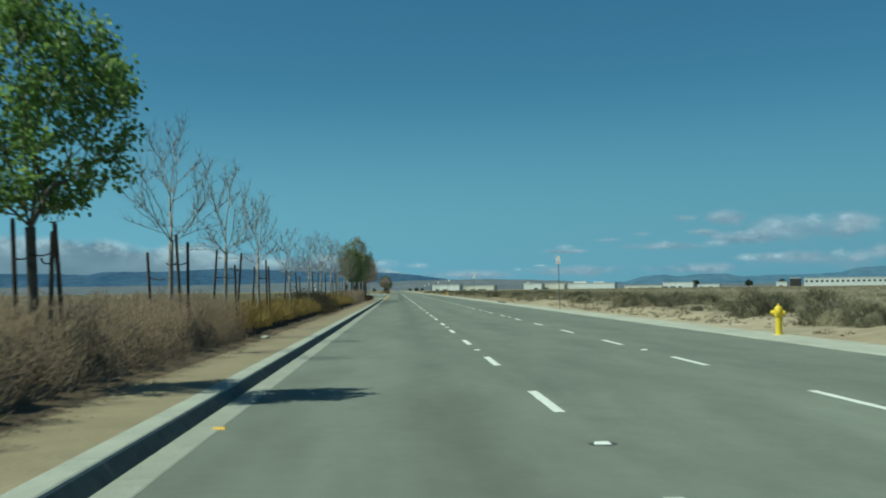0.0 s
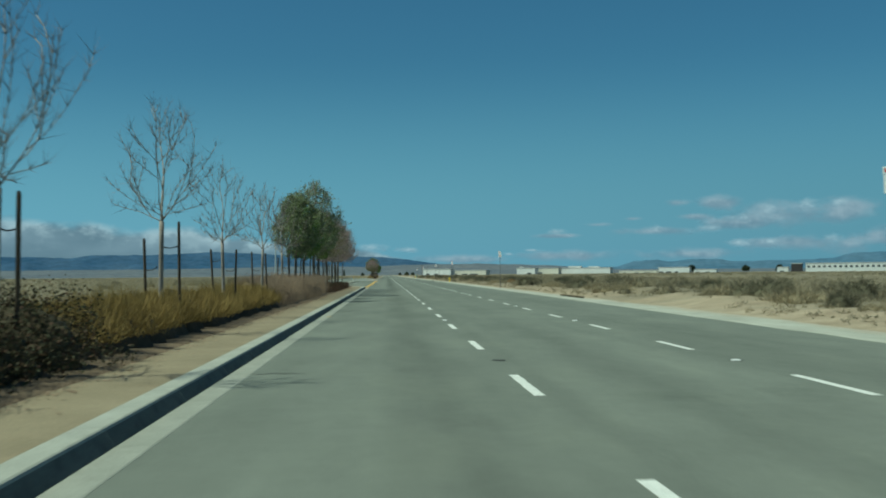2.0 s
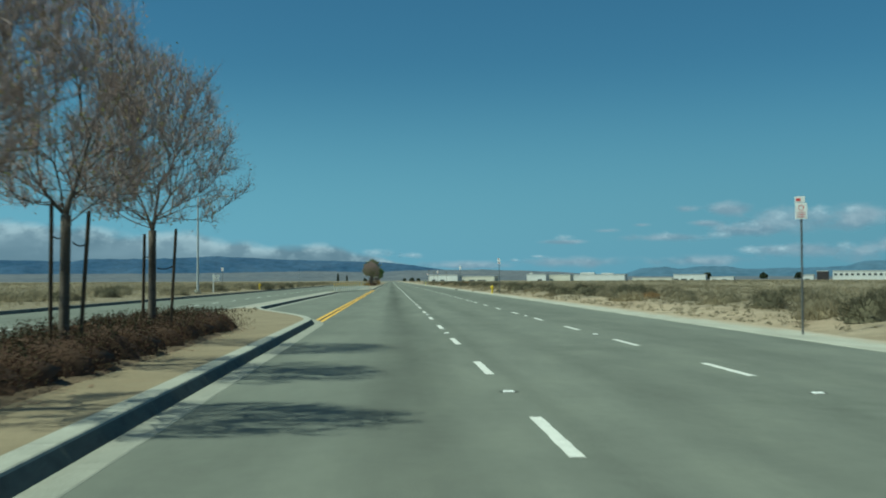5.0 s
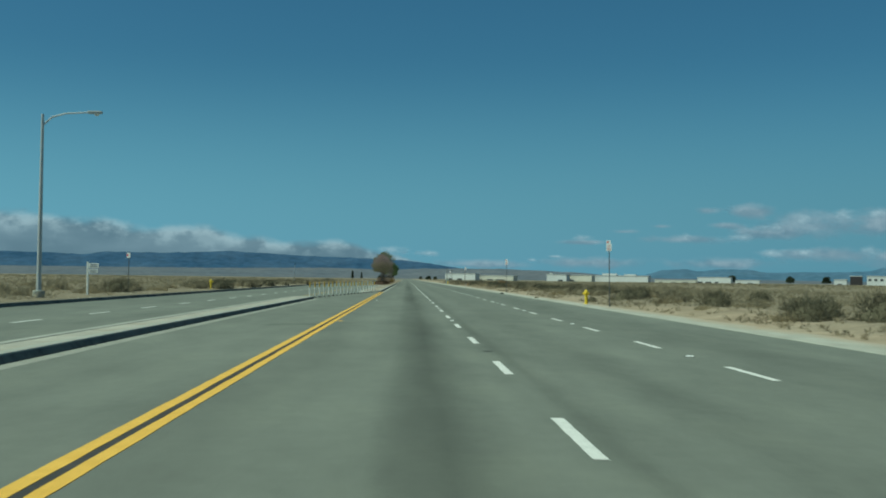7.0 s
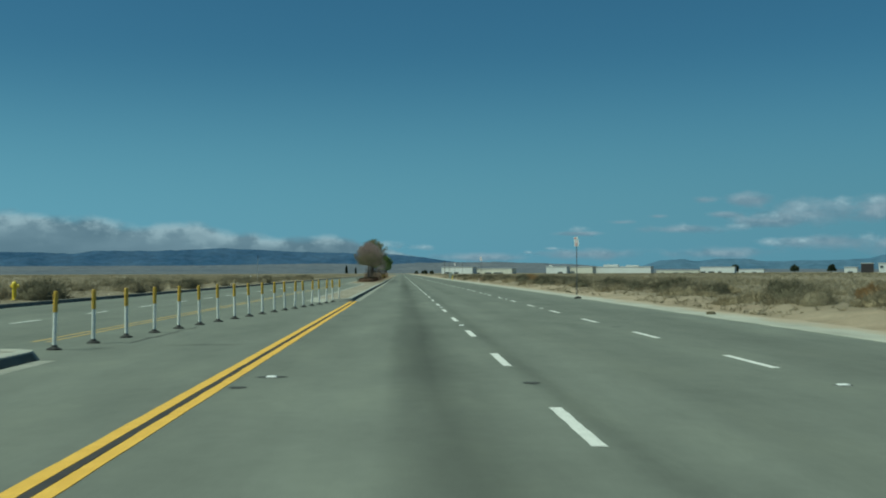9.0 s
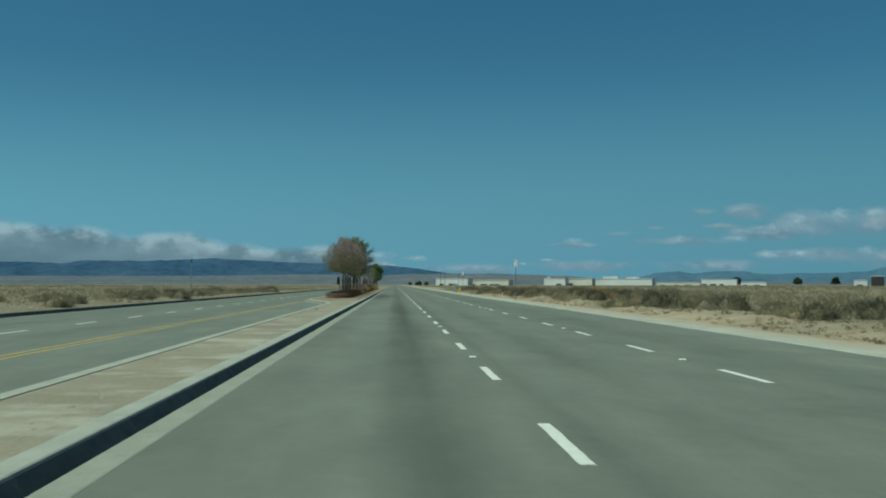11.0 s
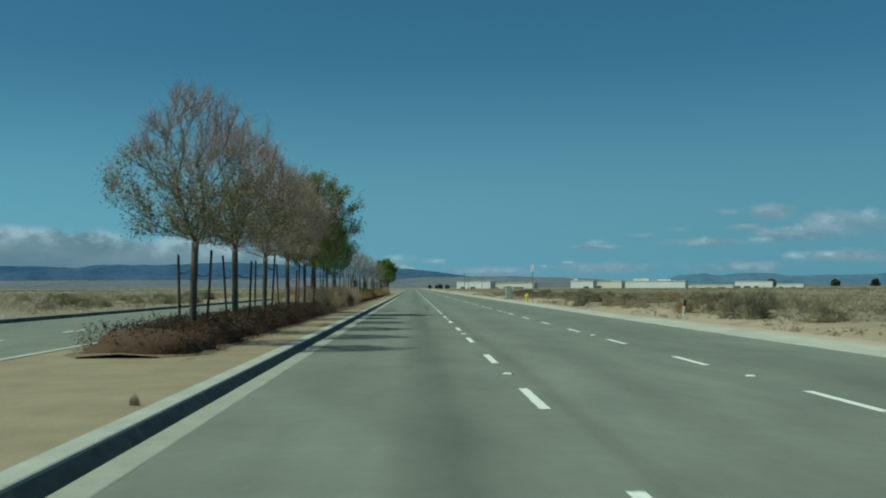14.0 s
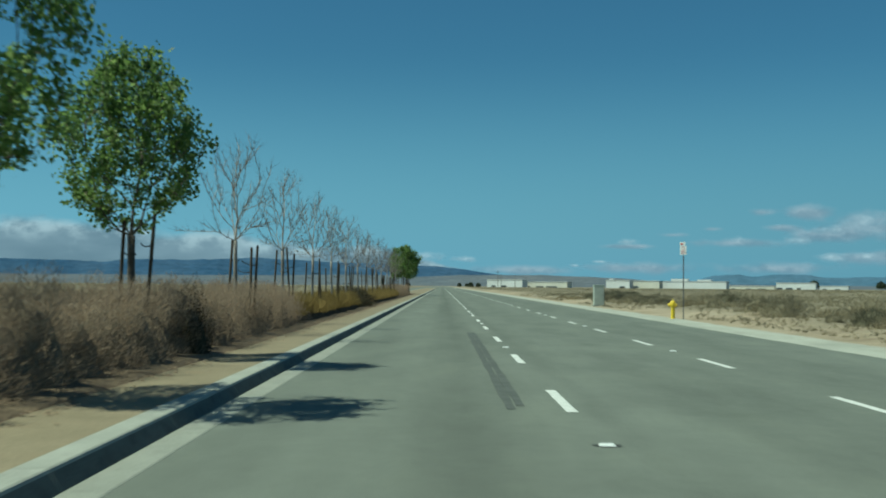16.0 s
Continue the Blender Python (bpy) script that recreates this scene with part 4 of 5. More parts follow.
def leaf_quads(rng, centre, size):
    """Small folded leaves, each a pointed quad turned at random."""
    n = len(centre)
    a = rng.normal(size=(n, 3))
    a[:, 2] -= 0.5
    a /= np.linalg.norm(a, axis=1, keepdims=True)
    b = np.cross(a, rng.normal(size=(n, 3)))
    b /= np.linalg.norm(b, axis=1, keepdims=True) + 1e-9
    s = np.asarray(size).reshape(-1, 1)
    v = np.stack([centre - a * s * 0.5, centre + b * s * 0.36 - a * s * 0.05, centre + a * s * 0.55, centre - b * s * 0.36 - a * s * 0.05], 1).reshape(-1, 3)
    f = np.arange(len(v)).reshape(-1, 4)
    return v, f


def array_mesh(name, pieces, mat):
    """One mesh from (verts, faces) arrays of one face size each."""
    vs, loops, sizes, o = [], [], [], 0
    for v, f in pieces:
        v, f = np.asarray(v, dtype=np.float32), np.asarray(f, dtype=np.int32)
        vs.append(v)
        loops.append((f + o).ravel())
        sizes.append(np.full(len(f), f.shape[1], dtype=np.int32))
        o += len(v)
    vs, loops, sizes = np.concatenate(vs), np.concatenate(loops), np.concatenate(sizes)
    me = bpy.data.meshes.new(name)
    me.vertices.add(len(vs))
    me.vertices.foreach_set("co", vs.ravel())
    me.loops.add(len(loops))
    me.loops.foreach_set("vertex_index", loops)
    me.polygons.add(len(sizes))
    me.polygons.foreach_set("loop_start", np.concatenate([[0], np.cumsum(sizes)[:-1]]).astype(np.int32))
    me.materials.append(mat)
    me.update(calc_edges=True)
    me.validate()
    return me


PROFILE = {"egg": ((0, 0.1, 0.28, 0.5, 0.74, 0.9, 1), (0.15, 0.46, 0.86, 1.0, 0.86, 0.55, 0.15)),
           "fan": ((0, 0.06, 0.22, 0.48, 0.74, 0.9, 1), (0.35, 0.78, 0.98, 1.0, 0.86, 0.58, 0.2)),
           "vase": ((0, 0.07, 0.14, 0.3, 0.6, 0.82, 0.93, 1), (1.25, 1.2, 0.75, 0.8, 0.95, 0.75, 0.5, 0.25))}


def skeleton_of(seed, height, wide, fork, count, shape, balance, trunk_r, tip_r, shell):
    """A young street tree grown branch by branch towards points spread through its crown.
    Returns the wood as tubes and the thin outer nodes as (place, direction) pairs."""
    rng = np.random.default_rng(seed)
    crown, lumps = height - fork, rng.uniform(0, 6.3, 3)
    u = rng.uniform(0.03, 1.0, count) ** 0.9
    az = rng.uniform(0, 2 * np.pi, count)
    r = wide * np.interp(u, *PROFILE[shape]) * (1 + 0.14 * np.sin(2 * az + 4 * u + lumps[0]) + 0.1 * np.sin(5 * az - 7 * u + lumps[1])) * rng.uniform(0.0, 1.0, count) ** shell
    goals = np.stack([r * np.cos(az), r * np.sin(az), fork + u * crown * (1 + 0.05 * np.sin(3 * az + lumps[2]))], 1)
    lean = rng.uniform(-0.04, 0.04, 2)
    if shape == "vase":      # a leader runs on up through the open crown
        up = np.arange(0.3, 0.95 * crown, 0.3)
        goals = np.concatenate([goals, np.stack([lean[0] + 0.05 * np.sin(3 * up + lumps[0]) * up, lean[1] + 0.05 * np.sin(2.3 * up + lumps[1]) * up, fork + up], 1)])
    place = [np.array([lean[0] * k / 6, lean[1] * k / 6, -0.05 + (fork + 0.05) * k / 6]) for k in range(7)]
    parent, path, way = [max(k - 1, 0) for k in range(7)], [0.0] * 7, [np.array([0, 0, 1.0])] * 7
    chains = [list(range(7))]
    open_from = 5                                    # limbs leave the trunk near its top only
    order = np.argsort(np.linalg.norm((goals - place[6]) * np.array([1.0, 1.0, 0.8]), axis=1))
    for g in goals[order]:
        p, w, ln = np.array(place[open_from:]), np.array(way[open_from:]), np.array(path[open_from:])
        d = g - p
        far = np.linalg.norm(d, axis=1) + 1e-6
        turn = 1 - (d * w).sum(1) / far
        cost = far * (1 + 0.9 * turn) + balance * ln + 4.0 * np.maximum(-d[:, 2] - 0.05, 0)
        k = int(np.argmin(cost)) + open_from
        a, dist = place[k], far[k - open_from]
        steps = max(1, int(dist / 0.16))
        out = np.array([g[0] - a[0], g[1] - a[1], 0.0])
        ctrl = (a + g) / 2 + way[k] * dist * 0.1 + out * 0.1 - np.array([0, 0, 0.06 * dist])
        chain, last = [k], k
        for i in range(1, steps + 1):
            t = i / steps
            q = a * (1 - t) ** 2 + ctrl * 2 * t * (1 - t) + g * t ** 2 + rng.normal(0, 0.006, 3) * (i < steps)
            dq = q - place[last]
            n = np.linalg.norm(dq) + 1e-6
            place.append(q), parent.append(last), path.append(path[last] + n), way.append(dq / n)
            last = len(place) - 1
            chain.append(last)
        chains.append(chain)
    load = np.zeros(len(place))
    kids = np.zeros(len(place), int)
    for k in range(len(place) - 1, 6, -1):
        if kids[k] == 0:
            load[k] = 1.0
        load[parent[k]] += load[k]
        kids[parent[k]] += 1
    top = max(load[6], 1.0)
    radius = tip_r + (trunk_r * 0.75 - tip_r) * (load / top) ** 0.72
    for k in range(7):
        radius[k] = trunk_r * (1.3, 1.05, 0.98, 0.94, 0.92, 0.92, 0.95)[k]
    wood = []
    for c in chains:
        rr = [radius[c[0]]] + [radius[k] for k in c[1:]] if len(c) == 7 and c[0] == 0 else [min(radius[c[0]], radius[c[1]] * 1.25)] + [radius[k] for k in c[1:]]
        wood.append(tube([Vector(place[k]) for k in c], rr, 9 if c[0] == 0 else (6 if rr[0] > 0.02 else 4)))
    thin = [(place[k], way[k]) for k in range(7, len(place)) if load[k] <= 3.0]
    return wood, thin


# height, half width, fork, goals, profile, balance, trunk and twig radius, shell; twigs a node, twig length; leaves a twig, spread, size
TREE_SPEC = {"green": ((4.75, 1.2, 1.9, 230, "egg", 0.5, 0.066, 0.004, 0.42), 4, (0.08, 0.24), (9, 0.075, (0.055, 0.1))),
             "round": ((4.7, 1.6, 1.5, 230, "fan", 0.5, 0.08, 0.004, 0.42), 4, (0.1, 0.3), (7, 0.1, (0.08, 0.14))),
             "grey": ((6.0, 1.6, 2.05, 330, "egg", 0.5, 0.088, 0.004, 0.42), 6, (0.12, 0.36), (5, 0.09, (0.06, 0.1))),
             "mixed": ((5.3, 1.62, 2.15, 330, "fan", 0.55, 0.085, 0.0036, 0.4), 9, (0.14, 0.5), (5, 0.07, (0.035, 0.062))),
             "purple": ((5.3, 1.7, 2.1, 400, "fan", 0.55, 0.08, 0.0034, 0.4), 11, (0.14, 0.5), (1, 0.07, (0.035, 0.06))),
             "thin": ((5.35, 1.85, 2.15, 360, "fan", 0.55, 0.085, 0.0036, 0.4), 10, (0.14, 0.5), (4, 0.07, (0.035, 0.065))),
             "spread": ((5.8, 2.0, 2.15, 330, "fan", 0.55, 0.09, 0.004, 0.42), 7, (0.12, 0.36), (6, 0.09, (0.045, 0.08))),
             "bare": ((4.5, 1.15, 2.15, 66, "vase", 0.7, 0.05, 0.004, 0.45), 6, (0.1, 0.4), (0, 0, (0, 0)))}
TREE_LEAF = {"green": LEAF_GREEN, "round": LEAF_GREEN, "grey": LEAF_DULL, "mixed": LEAF_OLIVE, "purple": LEAF_RUST, "thin": LEAF_RUST, "spread": LEAF_OLIVE}


def tree_parts(seed, kind):
    """Meshes of one tree: its wood, its fine twigs and its leaves."""
    rng = np.random.default_rng(seed)
    spec, per_node, reach, (per, spread, size) = TREE_SPEC[kind]
    wood, thin = skeleton_of(seed, *spec)
    at = np.repeat(np.array([t[0] for t in thin]), per_node, 0)
    d = np.repeat(np.array([t[1] for t in thin]), per_node, 0) * 0.5 + rng.normal(size=at.shape) * 0.5 + np.array([0, 0, 0.85 if kind in ("mixed", "purple", "thin") else 0.5])
    d /= np.linalg.norm(d, axis=1, keepdims=True)
    tip = at + d * rng.uniform(*reach, (len(at), 1))
    out = {"trunk": (mesh_of("trunk", *joined(wood), PALE_BARK if kind == "bare" else BARK, smooth=True), "")}
    tv = [ribbons(rng, at, tip, rng.uniform(0.006, 0.01, len(at)))]
    if kind not in ("green", "round", "bare"):
        for _ in range(2):
            b2 = at + (tip - at) * rng.uniform(0.3, 0.95, (len(at), 1))
            tv.append(ribbons(rng, b2, b2 + rng.normal(size=at.shape) * 0.07 + d * 0.1, rng.uniform(0.005, 0.009, len(at))))
    out["branchwork"] = (array_mesh("branchwork", tv, BARE_TWIG if kind == "bare" else TWIG_PURPLE), "")
    if per:
        n = len(at) * per
        i = rng.integers(0, len(at), n)
        c = at[i] + (tip[i] - at[i]) * rng.uniform(0.2, 1.15, (n, 1)) + rng.normal(size=(n, 3)) * spread
        share = (c[:, 2] - spec[2]) / (spec[0] - spec[2])
        if kind == "mixed":      # the lower crown still holds most of its leaves
            c = c[rng.uniform(0, 1, n) < 1.05 - 1.5 * share]
        if kind == "grey":
            c = c[rng.uniform(0, 1, n) < 1.05 - 0.55 * share]
        if kind == "purple":
            c = c[rng.uniform(0, 1, n) < 0.3]
        if kind == "thin":
            c = c[rng.uniform(0, 1, n) < 0.45 - 0.45 * share]
        c = c[c[:, 2] > spec[2] + 0.05]
        out["crown"] = (array_mesh("crown", [leaf_quads(rng, c, rng.uniform(*size, len(c)))], TREE_LEAF[kind]), "")
    return out


TREE_LABEL = {"green": "young street tree with full green leaves, staked in the median", "dull": "young street tree with dusty grey-green leaves, staked in the median",
              "mixed": "young street tree with thin olive autumn leaves, staked in the median",
              "purple": "nearly bare young tree with dense purple-brown twigs, staked", "bare": "bare leafless young street tree with open branches, staked",
              "thin": "nearly bare wide-crowned street tree with scattered rusty leaves", "grey": "tall young street tree with sparse dusty grey-green leaves", "spread": "wide-crowned street tree with thin olive leaves, closely staked",
              "round": "round-crowned street tree with full green leaves", "olive": "young street tree thick with olive autumn leaves, staked"}
BASES = {k: [tree_parts(11 + 7 * j + 100 * i, k) for j in range(3)] for i, k in enumerate(("green", "mixed", "purple", "bare", "spread", "thin", "grey", "round"))}


def recoloured(parts_of, mat):
    me = parts_of["crown"][0].copy()
    me.materials[0] = mat
    return {**parts_of, "crown": (me, "")}


BASES["dull"] = [recoloured(b, LEAF_DULL) for b in BASES["green"]]
BASES["olive"] = [recoloured(b, LEAF_OLIVE) for b in BASES["green"]]
STAKE = mesh_of("tree_stake", *lathe([(0.03, -0.1), (0.03, 2.05), (0.022, 2.1)], 7), STAKE_WOOD)
TIE = mesh_of("tie", *tube([(0, 0, 0), (0.1, 0.01, -0.03), (0.22, 0.02, -0.045), (0.33, 0.01, -0.03), (0.42, 0.0, 0.0)], [0.016, 0.011, 0.01, 0.011, 0.016], 5), RUBBER)
TREE_X = -6.3


def plant_tree(kind, y, j, scale=1.0, x=TREE_X, stakes=2):
    rnd = random.Random(int(y * 10) + j)
    turn = rnd.uniform(0, 360)
    m = pose(x, y, 0.23, rnd.uniform(-1.5, 1.5), rnd.uniform(-1.5, 1.5), turn) @ Matrix.Scale(scale, 4)
    top = thing("tree", TREE_LABEL[kind], "tree", "median trees", "", m)
    for name, (me, label) in BASES[kind][j % 3].items():
        tagged(part(name, me, top, label), kind="stuff" if name == "branchwork" else "")
    for k in range(stakes):
        a = (0.15, math.pi - 0.2, -0.5)[k] + rnd.uniform(-0.35, 0.35)
        r = rnd.uniform(0.2, 0.42)
        st = thing("tree_stake", "dark round wooden tree stake driven into the bed", "stake", "tree stakes", "",
                   pose(x + r * math.cos(a), y + r * math.sin(a), 0.22, rnd.uniform(-3, 3), rnd.uniform(-4, 4)) @ Matrix.Diagonal((1, 1, rnd.uniform(0.88, 1.1), 1)), STAKE)
        part("tie", TIE, st, "black rubber tie", pose(0, 0, rnd.uniform(1.4, 1.75), 0, rnd.uniform(-14, 14), math.degrees(a) + 180) @ Matrix.Diagonal((r / 0.46, 1, 1, 1)))


ROW = [("green", -0.5, 1.04), ("bare", 7.4, 1.0), ("bare", 14.4, 1.0), ("bare", 21.4, 0.96), ("bare", 32.0, 0.84), ("bare", 41.0, 0.88), ("bare", 50.0, 1.02),
       ("bare", 59.3, 1.05), ("bare", 67.9, 0.97), ("bare", 77.0, 0.98), ("bare", 85.3, 1.0), ("dull", 91.4, 1.06), ("green", 97.7, 1.0), ("grey", 105.9, 1.13), ("green", 111.2, 1.12),
       ("mixed", 117.6, 1.08), ("purple", 124.1, 0.98), ("purple", 129.4, 1.0), ("purple", 135.1, 1.02),
       ("mixed", 367.7, 1.0), ("mixed", 373.4, 1.02), ("purple", 379.0, 1.0), ("thin", 385.6, 1.0), ("olive", 391.7, 1.05), ("spread", 396.8, 1.12), ("green", 406.6, 1.1), ("green", 413.0, 1.0),
       ("bare", 421.0, 1.0), ("bare", 428.4, 1.0), ("bare", 435.9, 1.0), ("bare", 443.2, 1.0), ("bare", 450.0, 1.0), ("bare", 458, 1.0), ("bare", 466, 1.0), ("bare", 474, 1.0), ("bare", 482, 1.0),
       ("bare", 490, 1.0), ("bare", 498, 1.0), ("bare", 506, 1.0), ("round", 531, 1.25), ("olive", 541, 1.2), ("green", 549, 1.2)]
for j, (kind, y, s) in enumerate(ROW):
    plant_tree(kind, y, j, s, TREE_X - (0.15 if y in (406.6, 413.0) else 0.0) + (0.18 if 115 < y < 140 else 0.05 if y < 10 else 0.0), 3 if y < 30 or y > 418 else 2)


def clump_arrays(rng, rx, ry, h, count, length, width, up, leaf=0.0, core=0.72, flat=1.0, bare=0.0, boxy=0.0):
    """Blades or leaves filling a low dome, with a rough inner mass."""
    d = rng.normal(size=(count, 3))
    d[:, 2] = np.abs(d[:, 2]) * flat
    d /= np.linalg.norm(d, axis=1, keepdims=True)
    az = np.arctan2(d[:, 1], d[:, 0])
    lump = 1 + 0.16 * np.sin(3 * az + rng.uniform(0, 6)) + 0.12 * np.sin(7 * az + rng.uniform(0, 6)) + 0.1 * np.sin(9 * d[:, 2] + rng.uniform(0, 6))
    r = (rng.uniform(0.45, 1.0, count) ** 0.4) * lump
    p = (d / np.max(np.abs(d), axis=1, keepdims=True) ** boxy) * r[:, None] * np.array([rx, ry, h])
    if bare:      # few blades low down, so the darker core shows there
        p_keep = rng.uniform(0, 1, count) > bare * (1 - np.clip(p[:, 2] / (0.6 * h), 0, 1))
        p, d = p[p_keep], d[p_keep]
        count = len(p)
    pieces = []
    if leaf:
        pieces.append(leaf_quads(rng, p, rng.uniform(leaf * 0.6, leaf * 1.3, count)))
    else:
        dirn = d * (1 - up) + np.array([0, 0, up]) + rng.normal(size=d.shape) * 0.28
        dirn /= np.linalg.norm(dirn, axis=1, keepdims=True)
        ln = rng.uniform(length * 0.5, length * 1.3, count)[:, None]
        b = p - dirn * ln * 0.6
        b[:, 2] = np.maximum(b[:, 2], 0.28 * h if bare > 1 else 0.0)
        pieces.append(ribbons(rng, b, p + dirn * ln * 0.4, rng.uniform(width * 0.6, width * 1.4, count)))
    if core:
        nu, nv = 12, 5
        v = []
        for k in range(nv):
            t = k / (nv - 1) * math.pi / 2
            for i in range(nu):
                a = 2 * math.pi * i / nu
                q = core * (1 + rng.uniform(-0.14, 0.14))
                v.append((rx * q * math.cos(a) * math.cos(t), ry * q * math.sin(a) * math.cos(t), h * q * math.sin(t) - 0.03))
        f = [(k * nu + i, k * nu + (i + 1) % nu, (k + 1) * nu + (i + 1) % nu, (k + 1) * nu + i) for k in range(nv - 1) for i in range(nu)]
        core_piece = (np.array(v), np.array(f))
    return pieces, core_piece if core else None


def clump_meshes(name, mat, seeds, inner=None, **kw):
    out = []
    for s in seeds:
        pieces, core = clump_arrays(np.random.default_rng(s), **kw)
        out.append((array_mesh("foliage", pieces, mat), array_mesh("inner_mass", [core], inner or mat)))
    return out


def plant_clump(name, label, cat, group, m, meshes):
    top = thing(name, label, cat, group, "", m)
    tagged(part("foliage", meshes[0], top), kind="stuff")
    part("inner_mass", meshes[1], top)
    if len(meshes) > 2:
        tagged(part("young_growth", meshes[2], top, "dark olive leafy growth"), kind="stuff")


def young_growth(seed):
    """Upright leafy growth that stands a hand above a low shrub."""
    rng = np.random.default_rng(seed)
    n, per = 46, 9
    root = np.stack([rng.normal(-0.1, 0.5, n), rng.uniform(-0.75, 0.75, n), rng.uniform(0.36, 0.44, n)], 1)
    rise = np.stack([rng.normal(0, 0.04, n), rng.normal(0, 0.04, n), rng.uniform(0.06, 0.17, n)], 1)
    c = np.repeat(root, per, 0) + np.repeat(rise, per, 0) * rng.uniform(0.1, 1.0, (n * per, 1)) + rng.normal(0, 0.014, (n * per, 3))
    return array_mesh("young_growth", [ribbons(rng, root, root + rise, np.full(n, 0.008)), leaf_quads(rng, c, rng.uniform(0.02, 0.045, n * per))], DARK_LEAF)


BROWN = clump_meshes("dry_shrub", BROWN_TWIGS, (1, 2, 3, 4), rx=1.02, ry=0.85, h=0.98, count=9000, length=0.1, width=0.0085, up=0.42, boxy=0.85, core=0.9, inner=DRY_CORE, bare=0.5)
GOLD = clump_meshes("golden_grass", GOLD_GRASS, (5, 6, 7), rx=1.05, ry=0.85, h=0.73, count=4300, length=0.4, width=0.012, up=0.55, boxy=0.5, core=0.86, inner=SHADE_CORE, bare=1.7)
DARK = clump_meshes("evergreen_shrub", DARK_LEAF, (8, 9), rx=1.3, ry=1.0, h=1.02, count=5200, length=0, width=0, up=0, leaf=0.043)
LOW = clump_meshes("groundcover_shrub", BURGUNDY, (10, 11, 12), rx=1.12, ry=0.85, h=0.46, count=5200, length=0, width=0, up=0, leaf=0.026, core=0.93, boxy=0.55)
LOW = [(*both, young_growth(20 + i)) for i, both in enumerate(LOW)]
HEDGE = {"brown": (BROWN, "dry_shrub", "dry grey-brown twiggy shrub in the median bed", "shrub", "dry median shrubs"),
         "gold": (GOLD, "golden_grass", "clump of golden ornamental grass in the median bed", "grass clump", "golden grass clumps"),
         "dark": (DARK, "evergreen_shrub", "dark green leafy shrub in the median bed", "shrub", "dark green shrubs"),
         "low": (LOW, "groundcover_shrub", "low burgundy and olive ground-cover shrub", "shrub", "low burgundy shrubs")}
BEDS = [("brown", -11, 13.6), ("gold", 13.9, 38.6), ("dark", 39.6, 51.6), ("gold", 52.8, 76.8), ("brown", 77.9, 109.5), ("low", 110.4, 141.5),
        ("low", 364.2, 391.5), ("brown", 392.4, 427.6), ("gold", 428.8, 450.4), ("dark", 452.6, 459.5), ("gold", 461, 500), ("brown", 501, 530)]
rnd = random.Random(21)
for kind, y0, y1 in BEDS:
    meshes, name, label, cat, group = HEDGE[kind]
    y = y0
    while y < y1:
        s = rnd.uniform(0.96, 1.05) if kind in ("brown", "gold") else rnd.uniform(0.94, 1.06)
        plant_clump(name, label, cat, group, pose((-6.42 if kind == "low" else -6.62) + rnd.uniform(-0.08, 0.08), y, 0.2, 0, 0, rnd.choice((0, 180)) + rnd.uniform(-8, 8)) @ Matrix.Diagonal((s, s, s * rnd.uniform(0.94, 1.06), 1)), rnd.choice(meshes))
        y += rnd.uniform(0.95, 1.1) if kind == "low" else rnd.uniform(1.1, 1.3)

for x, y, s in ((-5.72, 414.0, 0.75), (-5.95, 0.6, 0.5)):
    plant_clump("evergreen_shrub", "dark twiggy shrub standing among dry ones", "shrub", "dark green shrubs", pose(x, y, 0.15, 0, 0, 30) @ Matrix.Diagonal((0.4 * s, 0.6 * s, 1.4 * s, 1)), DARK[0])


def leaf_litter(name, label, seed, spans):
    """Fallen leaves and mulch crumbs lying along the edge of the planting bed."""
    rng = np.random.default_rng(seed)
    pieces = []
    for y0, y1 in spans:
        n = int((y1 - y0) * 45)
        c = np.stack([-5.42 + np.abs(rng.normal(0, 0.26, n)), rng.uniform(y0, y1, n), np.full(n, KERB_H + 0.004)], 1)
        c = c[c[:, 0] < -4.4]
        a = rng.uniform(0, 2 * np.pi, len(c))
        s = rng.uniform(0.012, 0.045, len(c))
        u = np.stack([np.cos(a), np.sin(a), rng.uniform(-0.1, 0.1, len(c))], 1) * s[:, None]
        w = np.stack([-np.sin(a), np.cos(a), rng.uniform(0.0, 0.4, len(c))], 1) * s[:, None] * 0.6
        v = np.stack([c - u, c + w, c + u, c - w], 1).reshape(-1, 3)
        v[:, 2] = np.maximum(v[:, 2], KERB_H)
        pieces.append((v, np.arange(len(v)).reshape(-1, 4)))
    thing(name, label, "leaf litter", "", "stuff", me=array_mesh(name, pieces, BROWN_TWIGS))


leaf_litter("leaf_litter", "brown fallen leaves and mulch along the bed", 9, ((-12, 142), (362, 470)))
SCRUB = clump_meshes("desert_bush", SCRUB_LEAF, (31, 32, 33), rx=0.75, ry=0.75, h=0.62, count=1500, length=0.18, width=0.017, up=0.35)
STRAW = clump_meshes("straw_tuft", SCRUB_DRY, (35, 36, 37), rx=0.8, ry=0.8, h=0.38, count=1150, length=0.28, width=0.018, up=0.55, core=0.6)
rnd = random.Random(33)
SAGE = clump_meshes("desert_bush", SCRUB_DARK, (41, 42, 43), rx=0.8, ry=0.8, h=0.66, count=1500, length=0.18, width=0.018, up=0.3)
